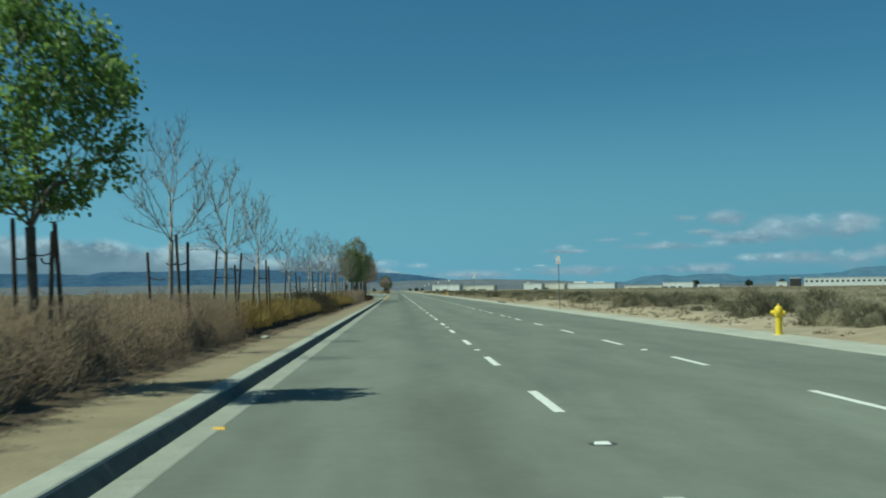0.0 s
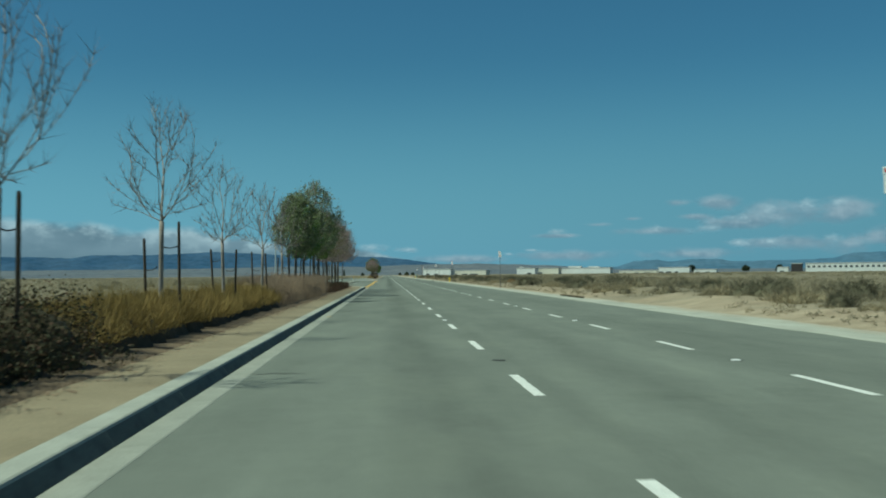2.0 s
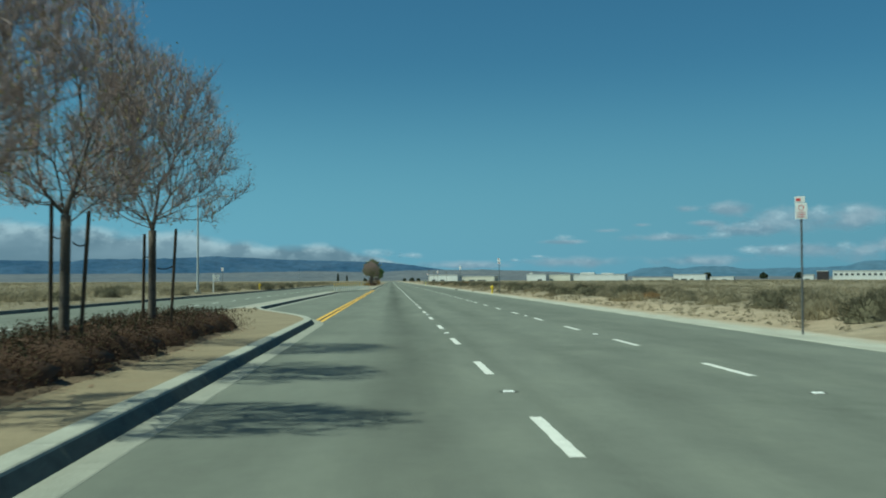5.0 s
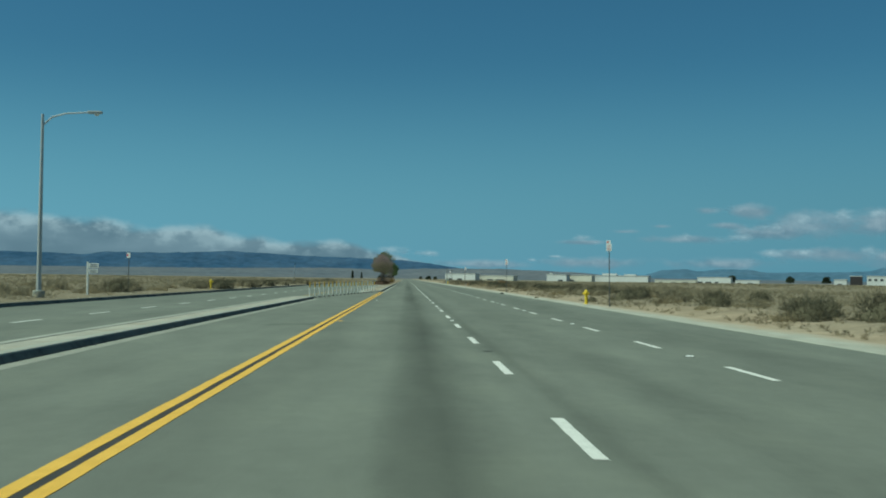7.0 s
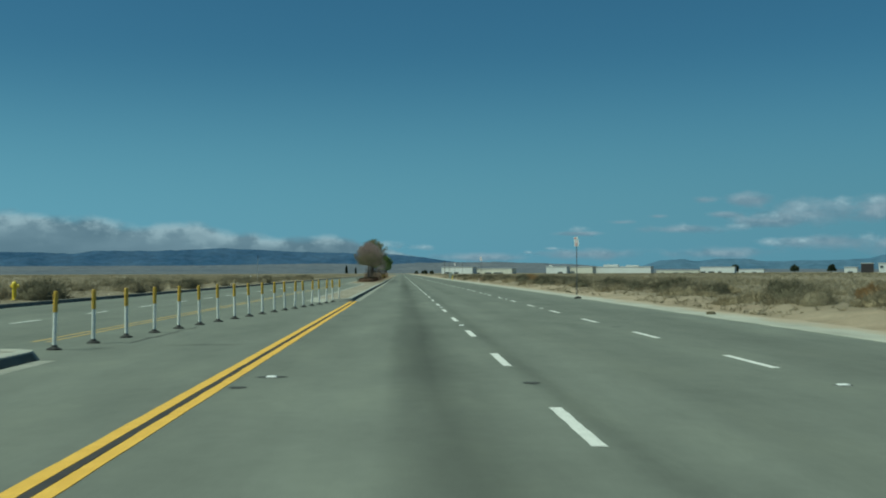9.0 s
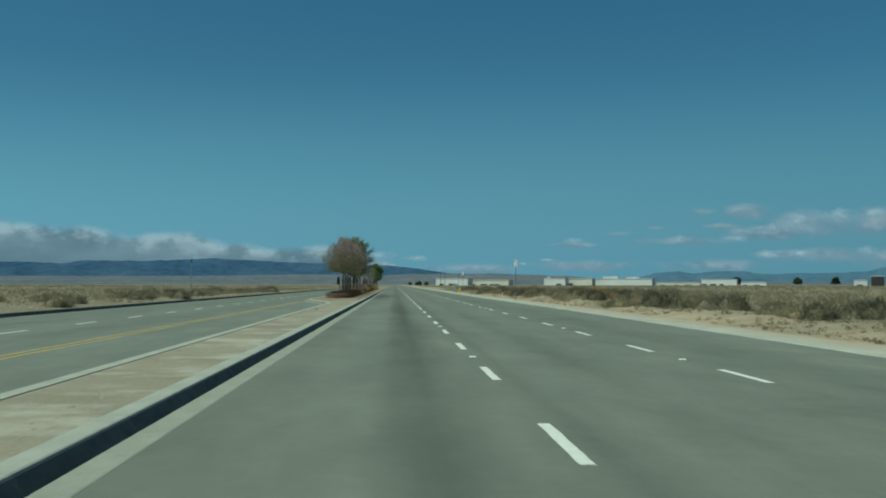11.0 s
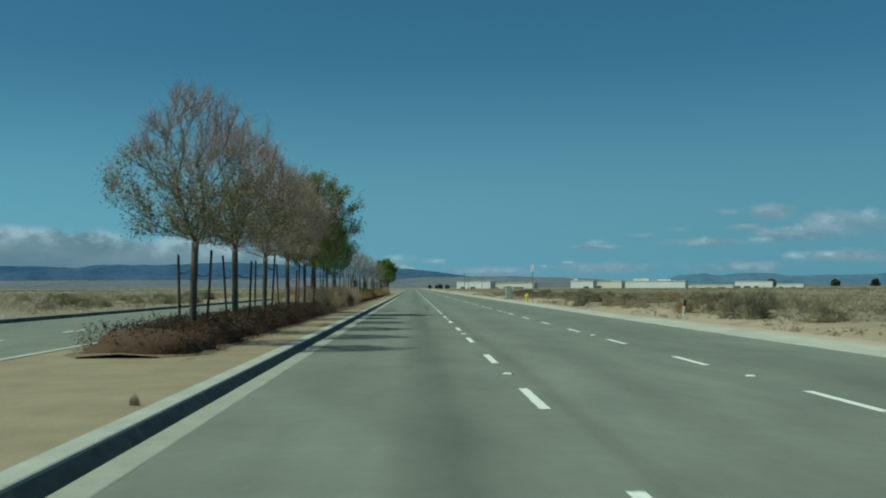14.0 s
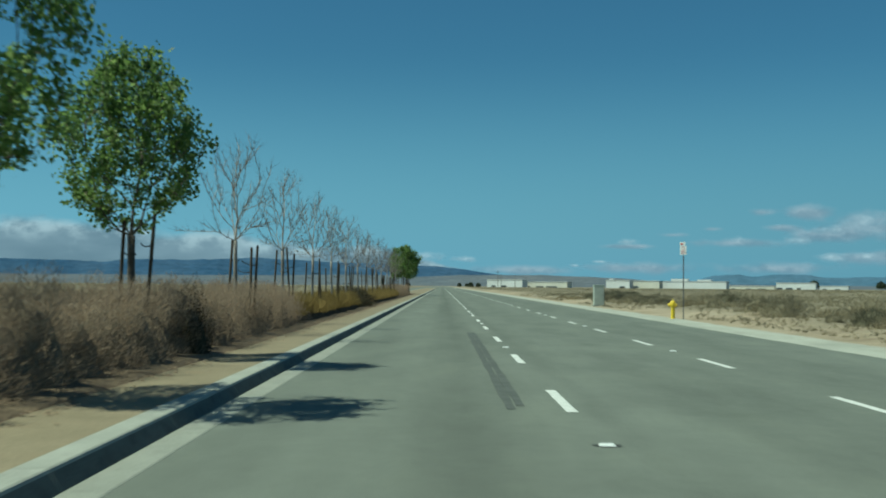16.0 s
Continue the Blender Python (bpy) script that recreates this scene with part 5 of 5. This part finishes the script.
for i in range(300):
    straw = rnd.random() < 0.3
    x = 11.6 + abs(rnd.gauss(0, 5)) + (0 if straw else 0.6)
    y = rnd.uniform(14, 520)
    s = rnd.uniform(0.5, 1.35) * (1 + 0.03 * (x - 11))
    plant_clump("straw_tuft" if straw else "desert_bush", "pale dry straw tuft on the sandy verge" if straw else "rounded grey-olive desert bush on sandy soil", "grass clump" if straw else "bush",
          "straw tufts" if straw else "desert bushes", pose(x, y, ground_z(x, y) - 0.03, 0, 0, rnd.uniform(0, 360)) @ Matrix.Scale(s, 4), rnd.choice(STRAW if straw else SCRUB if rnd.random() < 0.55 else SAGE))
TUMBLE = clump_meshes("tumbleweed", SCRUB_RUST, (38, 39), rx=0.8, ry=0.8, h=0.72, count=3600, length=0.22, width=0.012, up=0.3)
for x, y, s in ((12.1, 397.2, 0.7), (15.8, 359, 1.1), (15.6, 352, 0.95), (14.6, 338, 0.8), (17.5, 120, 1.0), (15.2, 182, 0.8), (19.0, 262, 1.1), (16.2, 410, 0.9), (18.5, 428, 1.2), (14.8, 64, 0.7)):
    plant_clump("tumbleweed", "rusty brown dried tumbleweed bush on the sand", "bush", "rusty tumbleweeds", pose(x, y, ground_z(x, y) - 0.03, 0, 0, y * 7) @ Matrix.Scale(s, 4), TUMBLE[int(y) % 2])
for i in range(90):
    x, y = -21 - abs(rnd.gauss(0, 9)), rnd.uniform(150, 460)
    plant_clump("desert_bush", "rounded grey-olive desert bush on sandy soil", "bush", "desert bushes",
          pose(x, y, ground_z(x, y) - 0.03, 0, 0, rnd.uniform(0, 360)) @ Matrix.Scale(rnd.uniform(0.5, 1.2), 4), rnd.choice(SCRUB if rnd.random() < 0.7 else STRAW))


def far_scrub(name, label, mat, seed, n, side):
    """Open desert brush out to the far fields, too much to count."""
    rng = np.random.default_rng(seed)
    dist = 16 + 320 * rng.uniform(0, 1, n) ** 1.7
    x = dist if side > 0 else -dist - 6
    y = 20 + 1180 * rng.uniform(0, 1, n) ** 1.15
    gz = np.array([ground_z(a, b) for a, b in zip(x, y)])
    per = 22
    c = np.repeat(np.stack([x, y, gz], 1), per, 0)
    s = np.repeat(rng.uniform(0.3, 0.85, n) * (1 + dist / 240), per)
    d = rng.normal(size=c.shape)
    d[:, 2] = np.abs(d[:, 2])
    d /= np.linalg.norm(d, axis=1, keepdims=True)
    c = c + d * (s * rng.uniform(0.35, 1.0, len(s)))[:, None] * np.array([1.2, 1.2, 0.36])
    tip = c + (d * 0.55 + np.array([0, 0, 0.12]) + rng.normal(size=d.shape) * 0.3) * s[:, None] * 0.4
    thing(name, label, "scrub", "", "stuff", me=array_mesh(name, [ribbons(rng, c, tip, s * rng.uniform(0.034, 0.085, len(s)) * np.repeat(np.clip(0.5 + dist / 70, 0.6, 2.2), per))], mat))


def near_brush(name, label, mat, seed, n, side, low):
    """Knee-high brush in drifts along the sandy verge."""
    rng = np.random.default_rng(seed)
    x = 10.4 + 50 * rng.uniform(0, 1, n * 3) ** 1.8 if side > 0 else -19.5 - 60 * rng.uniform(0, 1, n * 3) ** 1.6
    y = rng.uniform(5 if side > 0 else 120, 560, n * 3)
    keep = [noise.noise((a * 0.13, b * 0.07, seed)) + 0.3 * noise.noise((a * 0.5, b * 0.4, seed + 2)) > low - 0.55 * smooth_step(10.4 if side > 0 else 19, 13.5 if side > 0 else 30, abs(a)) for a, b in zip(x, y)]
    x, y = x[keep][:n], y[keep][:n]
    gz, per = np.array([ground_z(a, b) for a, b in zip(x, y)]), 25
    c = np.repeat(np.stack([x, y, gz], 1), per, 0)
    s = np.repeat(rng.uniform(0.12, 0.55, len(x)) * np.clip(0.5 + 0.09 * (np.abs(x) - 11), 0.4, 1.3), per)[:, None]
    d = rng.normal(size=c.shape)
    d[:, 2] = np.abs(d[:, 2]) * 0.9
    d /= np.linalg.norm(d, axis=1, keepdims=True)
    base = c + d * s * rng.uniform(0.1, 0.75, s.shape)
    tip = base + (d * 0.5 + np.array([0, 0, 0.12]) + rng.normal(size=d.shape) * 0.35) * s * 0.5
    thing(name, label, "scrub", "", "stuff", me=array_mesh(name, [ribbons(rng, base, tip, rng.uniform(0.017, 0.042, len(s)))], mat))


for kind, x, y, s in (("sage", 12.1, 27.6, 1.0), ("sage", 12.6, 37.0, 0.45), ("sage", 24.4, 51.5, 1.7), ("sage", 13.6, 122.1, 1.3), ("sage", 18.3, 129.2, 1.7), ("straw", 12.6, 106.1, 1.3), ("sage", 13.2, 107.5, 0.8),
                      ("sage", 10.9, 236.6, 0.55), ("rust", 14.6, 350.3, 0.9), ("rust", 15.4, 360.6, 1.1), ("sage", 12.6, 336.9, 0.35), ("sage", 13.0, 326.1, 1.5), ("straw", 12.3, 332.3, 1.5), ("straw", 11.95, 348.9, 1.3),
                      ("sage", 10.9, 423.5, 0.75), ("straw", 12.0, 415.1, 1.3), ("sage", 14.8, 318.5, 1.4), ("sage", 16.4, 372.0, 1.5), ("sage", 14.2, 84.0, 1.2), ("sage", 13.0, 71.0, 0.8), ("straw", 12.4, 147.0, 1.4)):
    label = {"sage": "dark grey-green sage bush on the sandy verge", "rust": "rusty brown dried tumbleweed bush on the sand", "straw": "large mound of pale dry straw on the verge"}[kind]
    plant_clump({"sage": "desert_bush", "rust": "tumbleweed", "straw": "straw_tuft"}[kind], label, "grass clump" if kind == "straw" else "bush", {"sage": "desert bushes", "rust": "rusty tumbleweeds", "straw": "straw tufts"}[kind],
                pose(x, y, ground_z(x, y) - 0.04, 0, 0, x * 31 + y) @ Matrix.Scale(s, 4), {"sage": SAGE, "rust": TUMBLE, "straw": STRAW}[kind][int(y) % 2])


def weed_row(x, y0, y1, seed):
    """A thin line of dark weeds rooted in the joint behind the gutter."""
    rng = np.random.default_rng(seed)
    n = int((y1 - y0) * 220)
    base = np.stack([x + rng.normal(0, 0.035, n), rng.uniform(y0, y1, n), np.full(n, -0.09)], 1)
    tip = base + np.stack([rng.normal(0, 0.05, n), rng.normal(0, 0.05, n), rng.uniform(0.03, 0.13, n)], 1)
    thing("weed_row", "dark low weeds growing along the gutter joint", "weeds", "", "stuff", me=array_mesh("weed_row", [ribbons(rng, base, tip, rng.uniform(0.008, 0.02, n))], DARK_LEAF))


weed_row(9.45, 97.6, 105.2, 81)
near_brush("desert_scrub", "grey-olive low brush along the sandy verge", SCRUB_LEAF, 51, 7500, 1, 0.06)
near_brush("dry_weeds", "straw-coloured dry weeds along the sandy verge", SCRUB_DRY, 52, 8500, 1, -0.06)
near_brush("desert_scrub", "grey-olive low brush beyond the opposite lanes", SCRUB_LEAF, 53, 2600, -1, 0.3)
near_brush("dry_weeds", "straw-coloured dry weeds beyond the opposite lanes", SCRUB_DRY, 54, 3600, -1, 0.2)
far_scrub("desert_scrub", "grey-olive desert brush covering the open land", SCRUB_LEAF, 1, 6500, 1)
far_scrub("desert_scrub", "grey-olive desert brush covering the open land", SCRUB_LEAF, 2, 5000, -1)
far_scrub("dry_weeds", "straw-coloured dry weeds between the brush", SCRUB_DRY, 3, 4200, 1)
far_scrub("dry_weeds", "straw-coloured dry weeds between the brush", SCRUB_DRY, 4, 3500, -1)
for x, y, s in ((13.0, 396.4, 1.7), (13.9, 394.0, 1.2), (14.2, 78, 1.6), (13.2, 104, 1.3), (12.8, 131, 1.2), (14.8, 239, 1.5), (13.4, 306, 1.3), (14.6, 327, 1.6), (13.6, 430, 1.5)):
    plant_clump("straw_tuft", "large mound of pale dry straw on the verge", "grass clump", "straw tufts", pose(x, y, ground_z(x, y) - 0.04, 0, 0, x * 31) @ Matrix.Scale(s, 4), STRAW[int(y) % 3])
plant_clump("straw_tuft", "small dry weed sprouting beside the kerb", "grass clump", "straw tufts", pose(-4.38, 355.4, KERB_H - 0.01) @ Matrix.Diagonal((0.07, 0.07, 0.3, 1)), STRAW[0])
for i in range(60):
    x, y = -19.4 - abs(rnd.gauss(0, 5)), rnd.uniform(180, 470)
    plant_clump("desert_bush", "rounded grey-olive desert bush on sandy soil", "bush", "desert bushes",
                pose(x, y, ground_z(x, y) - 0.03, 0, 0, rnd.uniform(0, 360)) @ Matrix.Scale(rnd.uniform(0.7, 1.6), 4), rnd.choice(SCRUB if rnd.random() < 0.8 else SAGE))


def loose_stones(name, label, seed, n, x0, x1, y0, y1, size, height):
    """Small angular stones lying half sunk on the ground."""
    rng = np.random.default_rng(seed)
    x, y = rng.uniform(x0, x1, n), rng.uniform(y0, y1, n)
    keep = np.array([noise.noise((a * 0.6, b * 0.35, seed)) > -0.12 for a, b in zip(x, y)])
    x, y = x[keep], y[keep]
    s = size * rng.uniform(0.25, 1.0, len(x)) ** 1.6
    c = np.stack([x, y, np.array([height(a, b) for a, b in zip(x, y)])], 1)
    a = rng.uniform(0, 2 * np.pi, len(x))
    ring = [np.stack([np.cos(a + k * np.pi / 2) * s * rng.uniform(0.6, 1.2, len(x)), np.sin(a + k * np.pi / 2) * s * rng.uniform(0.6, 1.2, len(x)), -0.3 * s], 1) + c for k in range(4)]
    cap = c + np.stack([rng.normal(0, 0.2, len(x)) * s, rng.normal(0, 0.2, len(x)) * s, s * rng.uniform(0.35, 0.7, len(x))], 1)
    v = np.stack(ring + [cap], 1).reshape(-1, 3)
    f = (np.arange(len(x))[:, None, None] * 5 + np.array([[0, 1, 4], [1, 2, 4], [2, 3, 4], [3, 0, 4]])[None]).reshape(-1, 3)
    thing(name, label, "stones", "", "stuff", me=array_mesh(name, [(v, f)], STONE))


loose_stones("loose_stones", "scattered tan stones on the sandy verge", 71, 9000, 9.7, 15.5, 0, 480, 0.06, ground_z)
loose_stones("loose_stones", "pale stones strewn over the rough median", 72, 900, -5.6, -4.42, 268.6, 349, 0.035, lambda x, y: KERB_H - 0.006)
loose_stones("loose_stones", "scattered tan stones beyond the opposite lanes", 73, 4000, -24, -17.9, 150, 470, 0.08, ground_z)
FAR_TREE = clump_meshes("far_tree", FAR_LEAF, (61, 62), rx=3.6, ry=3.6, h=5.0, count=1600, length=0, width=0, up=0, leaf=1.1, flat=1.3)
for i, (x, y) in enumerate(((602, 2136), (711, 2136), (778, 2136), (24, 1500), (15, 1400), (-30, 1300), (20, 1200), (28, 1260))):
    top = thing("far_tree", "dark distant tree standing on the plain", "tree", "far trees", "", pose(x, y, 0, 0, 0, 40 * i) @ Matrix.Scale(2.0 if x > 100 else 0.55, 4))
    part("trunk", mesh_of("trunk", *tube([(0, 0, -0.3), (0.1, 0, 2), (0, 0.1, 4)], [0.35, 0.28, 0.2], 7), BARK), top)
    part("crown", FAR_TREE[i % 2][0], top, m=pose(0, 0, 1.4))
for x, y, s in ((-129, 2705, 1.0), (-108, 2720, 0.8)):
    top = thing("cypress_tree", "dark slender cypress standing far off on the plain", "tree", "far cypresses", "", pose(x, y, 0, 0, 0, x) @ Matrix.Diagonal((0.75 * s, 0.75 * s, 2.9 * s, 1)))
    part("trunk", mesh_of("trunk", *tube([(0, 0, -0.3), (0.1, 0, 1), (0, 0.1, 2)], [0.6, 0.5, 0.4], 7), BARK), top)
    part("crown", FAR_TREE[0][0], top, m=pose(0, 0, 0.5))


# ---- street furniture ----
def hydrant_meshes():
    body = mesh_of("barrel", *lathe([(0.16, 0.0), (0.16, 0.035), (0.095, 0.045), (0.09, 0.1), (0.09, 0.52), (0.115, 0.54), (0.12, 0.6), (0.12, 0.7), (0.125, 0.705), (0.1, 0.78), (0.06, 0.825), (0.03, 0.83)], 16), HYDRANT_PAINT, smooth=False)
    nut = mesh_of("operating_nut", *lathe([(0.026, 0.825), (0.026, 0.88), (0.02, 0.885)], 5), HYDRANT_PAINT)
    v, f = lathe([(0.062, 0.09), (0.062, 0.15), (0.075, 0.155), (0.075, 0.2), (0.03, 0.205), (0.026, 0.23)], 12)
    outlet = mesh_of("outlet", v, f, HYDRANT_PAINT)
    v, f = lathe([(0.17, 0.0), (0.17, 0.02), (0.16, 0.024)], 16)
    flange = mesh_of("flange", v, f, HYDRANT_PAINT)
    return body, nut, outlet, flange


HYDRANT = hydrant_meshes()


def hydrant(x, y, turn, label, z=None):
    top = thing("fire_hydrant", label, "fire hydrant", "fire hydrants", "", pose(x, y, ground_z(x, y) if z is None else z, 0, 0, turn) @ Matrix.Scale(1.07, 4))
    part("barrel", HYDRANT[0], top)
    part("operating_nut", HYDRANT[1], top)
    part("flange", HYDRANT[3], top)
    for a, s in ((0, 1.0), (90, 0.85), (180, 0.85)):
        part("outlet", HYDRANT[2], top, m=pose(0, 0, 0.64, 0, 0, a) @ pose(0, 0, 0, 0, 90, 0) @ Matrix.Scale(s, 4))


hydrant(9.4, 17.0, 150, "yellow painted fire hydrant on the sandy verge")
hydrant(9.7, 231.6, 150, "yellow painted fire hydrant on the sandy verge")
hydrant(9.3, 445.5, 150, "yellow painted fire hydrant beside the road sign")
hydrant(-20.2, 268.5, 0, "yellow painted fire hydrant beyond the opposite carriageway")


def parking_sign(x, y, h=3.5, lean=0.0, stacked=True):
    top = thing("road_sign", "small white and red sign on a tall dark steel post", "road sign", "roadside signs", "", pose(x, y, ground_z(x, y) - 0.05, 0, lean, -24))
    part("post", mesh_of("post", *lathe([(0.027, 0.0), (0.027, h), (0.022, h + 0.01)], 8), STEEL), top)
    for k, (z0, hh) in enumerate(((h - 0.6, 0.42), (h - 0.17, 0.17)) if stacked else ((h - 0.42, 0.36),)):
        plate = part("plate", from_bm("plate", box_bm(0.3 if k == 0 else 0.26, 0.012, hh, (0 if k == 0 else -0.03, -0.045, z0 + hh / 2), 0.004), SIGN_WHITE), top, "white sign plate")
        if k == 1 or not stacked:
            part("red_panel", from_bm("red_panel", box_bm(0.11, 0.006, hh * 0.45, (-0.07, -0.056, z0 + hh * 0.5)), SIGN_RED), plate, "red panel")
        else:
            ring = [(0.075 * math.cos(a) * q, -0.054, z0 + 0.3 + 0.075 * math.sin(a) * q) for q in (1.0, 0.8) for a in np.linspace(0, 2 * math.pi, 17)[:-1]]
            part("red_ring", mesh_of("red_ring", ring, [(i, (i + 1) % 16, 16 + (i + 1) % 16, 16 + i) for i in range(16)], SIGN_RED), plate, "red prohibition ring")
            for i in range(3):
                part("text_bar", from_bm("text_bar", box_bm(0.2, 0.006, 0.013, (0, -0.056, z0 + 0.06 + i * 0.06)), SIGN_RED), plate, "red line of lettering")


parking_sign(9.5, 60.1, 3.8, -1.2)
parking_sign(9.4, 141.6, 3.72)
parking_sign(9.8, 224.4, 3.78, -1.0)
parking_sign(9.6, 284.0, 3.8)
parking_sign(9.4, 363.5, 3.75)
parking_sign(9.9, 446.0, 3.65)


def delineator(m):
    top = thing("delineator_post", "white flexible traffic post with yellow top and black base", "traffic post", "delineator posts", "", m)
    part("tube", DELINEATOR[0], top)
    part("sleeve", DELINEATOR[1], top, "dirty yellow sleeve")
    part("base", DELINEATOR[2], top, "black rubber base")


DELINEATOR = (mesh_of("tube", *lathe([(0.036, 0.04), (0.036, 0.68), (0.036, 0.7)], 10), PLASTIC_WHITE), mesh_of("sleeve", *lathe([(0.043, 0.68), (0.043, 1.04), (0.03, 1.07)], 10), PLASTIC_YELLOW),
              mesh_of("base", *lathe([(0.14, 0.0), (0.13, 0.025), (0.06, 0.055), (0.045, 0.09)], 12), RUBBER))
rnd = random.Random(8)
for i in range(19):
    delineator(pose(-7.84 + 0.178 * i, 235.7 + 1.85 * i, 0.0, rnd.uniform(-2.5, 2.5), rnd.uniform(-2.5, 2.5), rnd.uniform(0, 360)))


def utility_cabinet(x, y):
    top = thing("utility_cabinet", "pale green-grey metal utility cabinet on a concrete pad", "cabinet", "", "", pose(x, y, ground_z(x, y)) @ Matrix.Diagonal((1.1, 1.1, 1.15, 1)))
    part("pad", from_bm("pad", box_bm(0.9, 0.8, 0.1, (0, 0, 0.03), 0.01), CONCRETE), top)
    part("body", from_bm("body", box_bm(0.68, 0.55, 1.25, (0, 0, 0.7), 0.02), CABINET_PAINT), top)
    part("lid", from_bm("lid", box_bm(0.74, 0.6, 0.06, (0, 0, 1.355), 0.015), CABINET_PAINT), top)
    door = part("door", from_bm("door", box_bm(0.58, 0.02, 1.08, (0, -0.282, 0.7), 0.006), CABINET_PAINT), top)
    part("handle", from_bm("handle", box_bm(0.03, 0.03, 0.14, (0.22, -0.305, 0.75), 0.006), STEEL), door)


utility_cabinet(10.3, 476)


def marker_post(x, y):
    top = thing("marker_post", "short white marker post with a dark top", "marker post", "", "", pose(x, y, ground_z(x, y) - 0.05, 2, 5, 0))
    part("shaft", from_bm("shaft", box_bm(0.09, 0.05, 0.52, (0, 0, 0.26), 0.01), PLASTIC_WHITE), top)
    part("cap", from_bm("cap", box_bm(0.12, 0.06, 0.3, (0.02, 0, 0.65), 0.02), RUBBER), top, "black weathered top")


marker_post(11.3, 394.6)


def street_lamp(x, y, h=9.6, arm=2.7):
    top = thing("street_lamp", "tall grey street lamp with a single curved arm", "street lamp", "street lamps", "", pose(x, y, ground_z(x, y) - 0.02))
    part("base", mesh_of("base", *lathe([(0.3, 0.0), (0.3, 0.35), (0.26, 0.4)], 14), CONCRETE), top)
    part("column", mesh_of("column", *lathe([(0.13, 0.38), (0.12, 1.0), (0.075, h - 0.3), (0.07, h)], 12), LAMP_GREY), top)
    part("arm", mesh_of("arm", *tube([(0, 0, h - 0.6), (0.5, 0, h - 0.15), (1.2, 0, h + 0.05), (arm - 0.3, 0, h + 0.12)], [0.05, 0.045, 0.04, 0.035], 8), LAMP_GREY), top)
    head = part("head", from_bm("head", box_bm(0.75, 0.3, 0.14, (arm, 0, h + 0.13), 0.06), LAMP_GREY), top)
    part("lens", mesh_of("lens", *lathe([(0.05, -0.12), (0.12, -0.07), (0.14, 0.0)], 12), SIGN_WHITE), head, "white glass refractor", pose(arm + 0.1, 0, h + 0.07))


street_lamp(-20.6, 221.5)


def board_sign(x, y):
    top = thing("board_sign", "small white notice board on a white wooden post", "sign", "", "", pose(x, y, ground_z(x, y), 0, 0, -12))
    part("post", from_bm("post", box_bm(0.1, 0.1, 1.95, (0, 0, 0.97), 0.008), PLASTIC_WHITE), top)
    for z, w in ((1.72, 0.62), (1.4, 0.56)):
        board = part("board", from_bm("board", box_bm(w, 0.03, 0.26, (0.1 + w / 2, -0.065, z), 0.006), SIGN_WHITE), top)
        for i in range(2):
            part("text_bar", from_bm("text_bar", box_bm(w * 0.75, 0.006, 0.045, (0.1 + w / 2, -0.083, z + 0.05 - i * 0.1)), STEEL), board, "dark line of lettering")


board_sign(-20.3, 229)
parking_sign(-21.5, 243, 2.9, 0, False)


def far_pole(x, y, h):
    top = thing("utility_pole", "thin distant wooden utility pole with crossarm", "utility pole", "utility poles", "", pose(x, y, 0))
    part("pole", mesh_of("pole", *lathe([(0.18, -0.2), (0.12, h)], 8), STAKE_WOOD), top)
    part("crossarm", from_bm("crossarm", box_bm(2.4, 0.14, 0.16, (0, 0, h - 0.7), 0.02), STAKE_WOOD), top)


for x, y, h in ((40, 1150, 10), (60, 1300, 11), (30, 1000, 10)):
    far_pole(x, y, h)


def debris(x, y, s, mat, label):
    v, f, rng = [], [], random.Random(int(y))
    for k in range(4):
        for i in range(8):
            a = 2 * math.pi * i / 8
            r = s * (0.9, 1.0, 0.75, 0.3)[k] * rng.uniform(0.75, 1.2)
            v.append((r * math.cos(a), r * 0.6 * math.sin(a), s * (0, 0.22, 0.5, 0.62)[k]))
    f = [(k * 8 + i, k * 8 + (i + 1) % 8, (k + 1) * 8 + (i + 1) % 8, (k + 1) * 8 + i) for k in range(3) for i in range(8)] + [tuple(24 + i for i in range(8))]
    thing("road_debris", label, "debris", "", "", pose(x, y, (KERB_H - 0.01 if -8.5 < x else 0.0) if x < -4 else -0.115), mesh_of("road_debris", v, f, mat))


debris(8.5, 277.0, 0.2, RUBBER, "black torn tyre scrap in the gutter")
debris(9.2, 253.0, 0.2, SCRUB_LEAF, "small dark tumbleweed scrap in the gutter")
debris(-5.2, 14.0, 0.14, PALE_DUST, "pale stone lying beside the planting bed")


def roadside_stake(x, y, h, wide, mat, cap_mat, cap_h, label):
    top = thing("roadside_post", label, "post", "roadside posts", "", pose(x, y, ground_z(x, y) - 0.05, 0, 1.5, 10))
    part("shaft", from_bm("shaft", box_bm(wide, wide, h, (0, 0, h / 2), 0.01), mat), top)
    part("cap", from_bm("cap", box_bm(wide * 1.4, wide * 1.4, cap_h, (0, 0, h + cap_h / 2), 0.012), cap_mat), top, "dark cap" if cap_mat is RUBBER else "")


roadside_stake(-25.3, 394, 3.8, 0.06, LAMP_GREY, RUBBER, 0.5, "tall thin grey post with a dark head on desert soil")
roadside_stake(-29.6, 417, 0.95, 0.11, PLASTIC_WHITE, PLASTIC_WHITE, 0.05, "short white marker post on the desert soil")
debris(-5.3, 320.0, 0.12, PALE_DUST, "pale stone lying on the rough median")
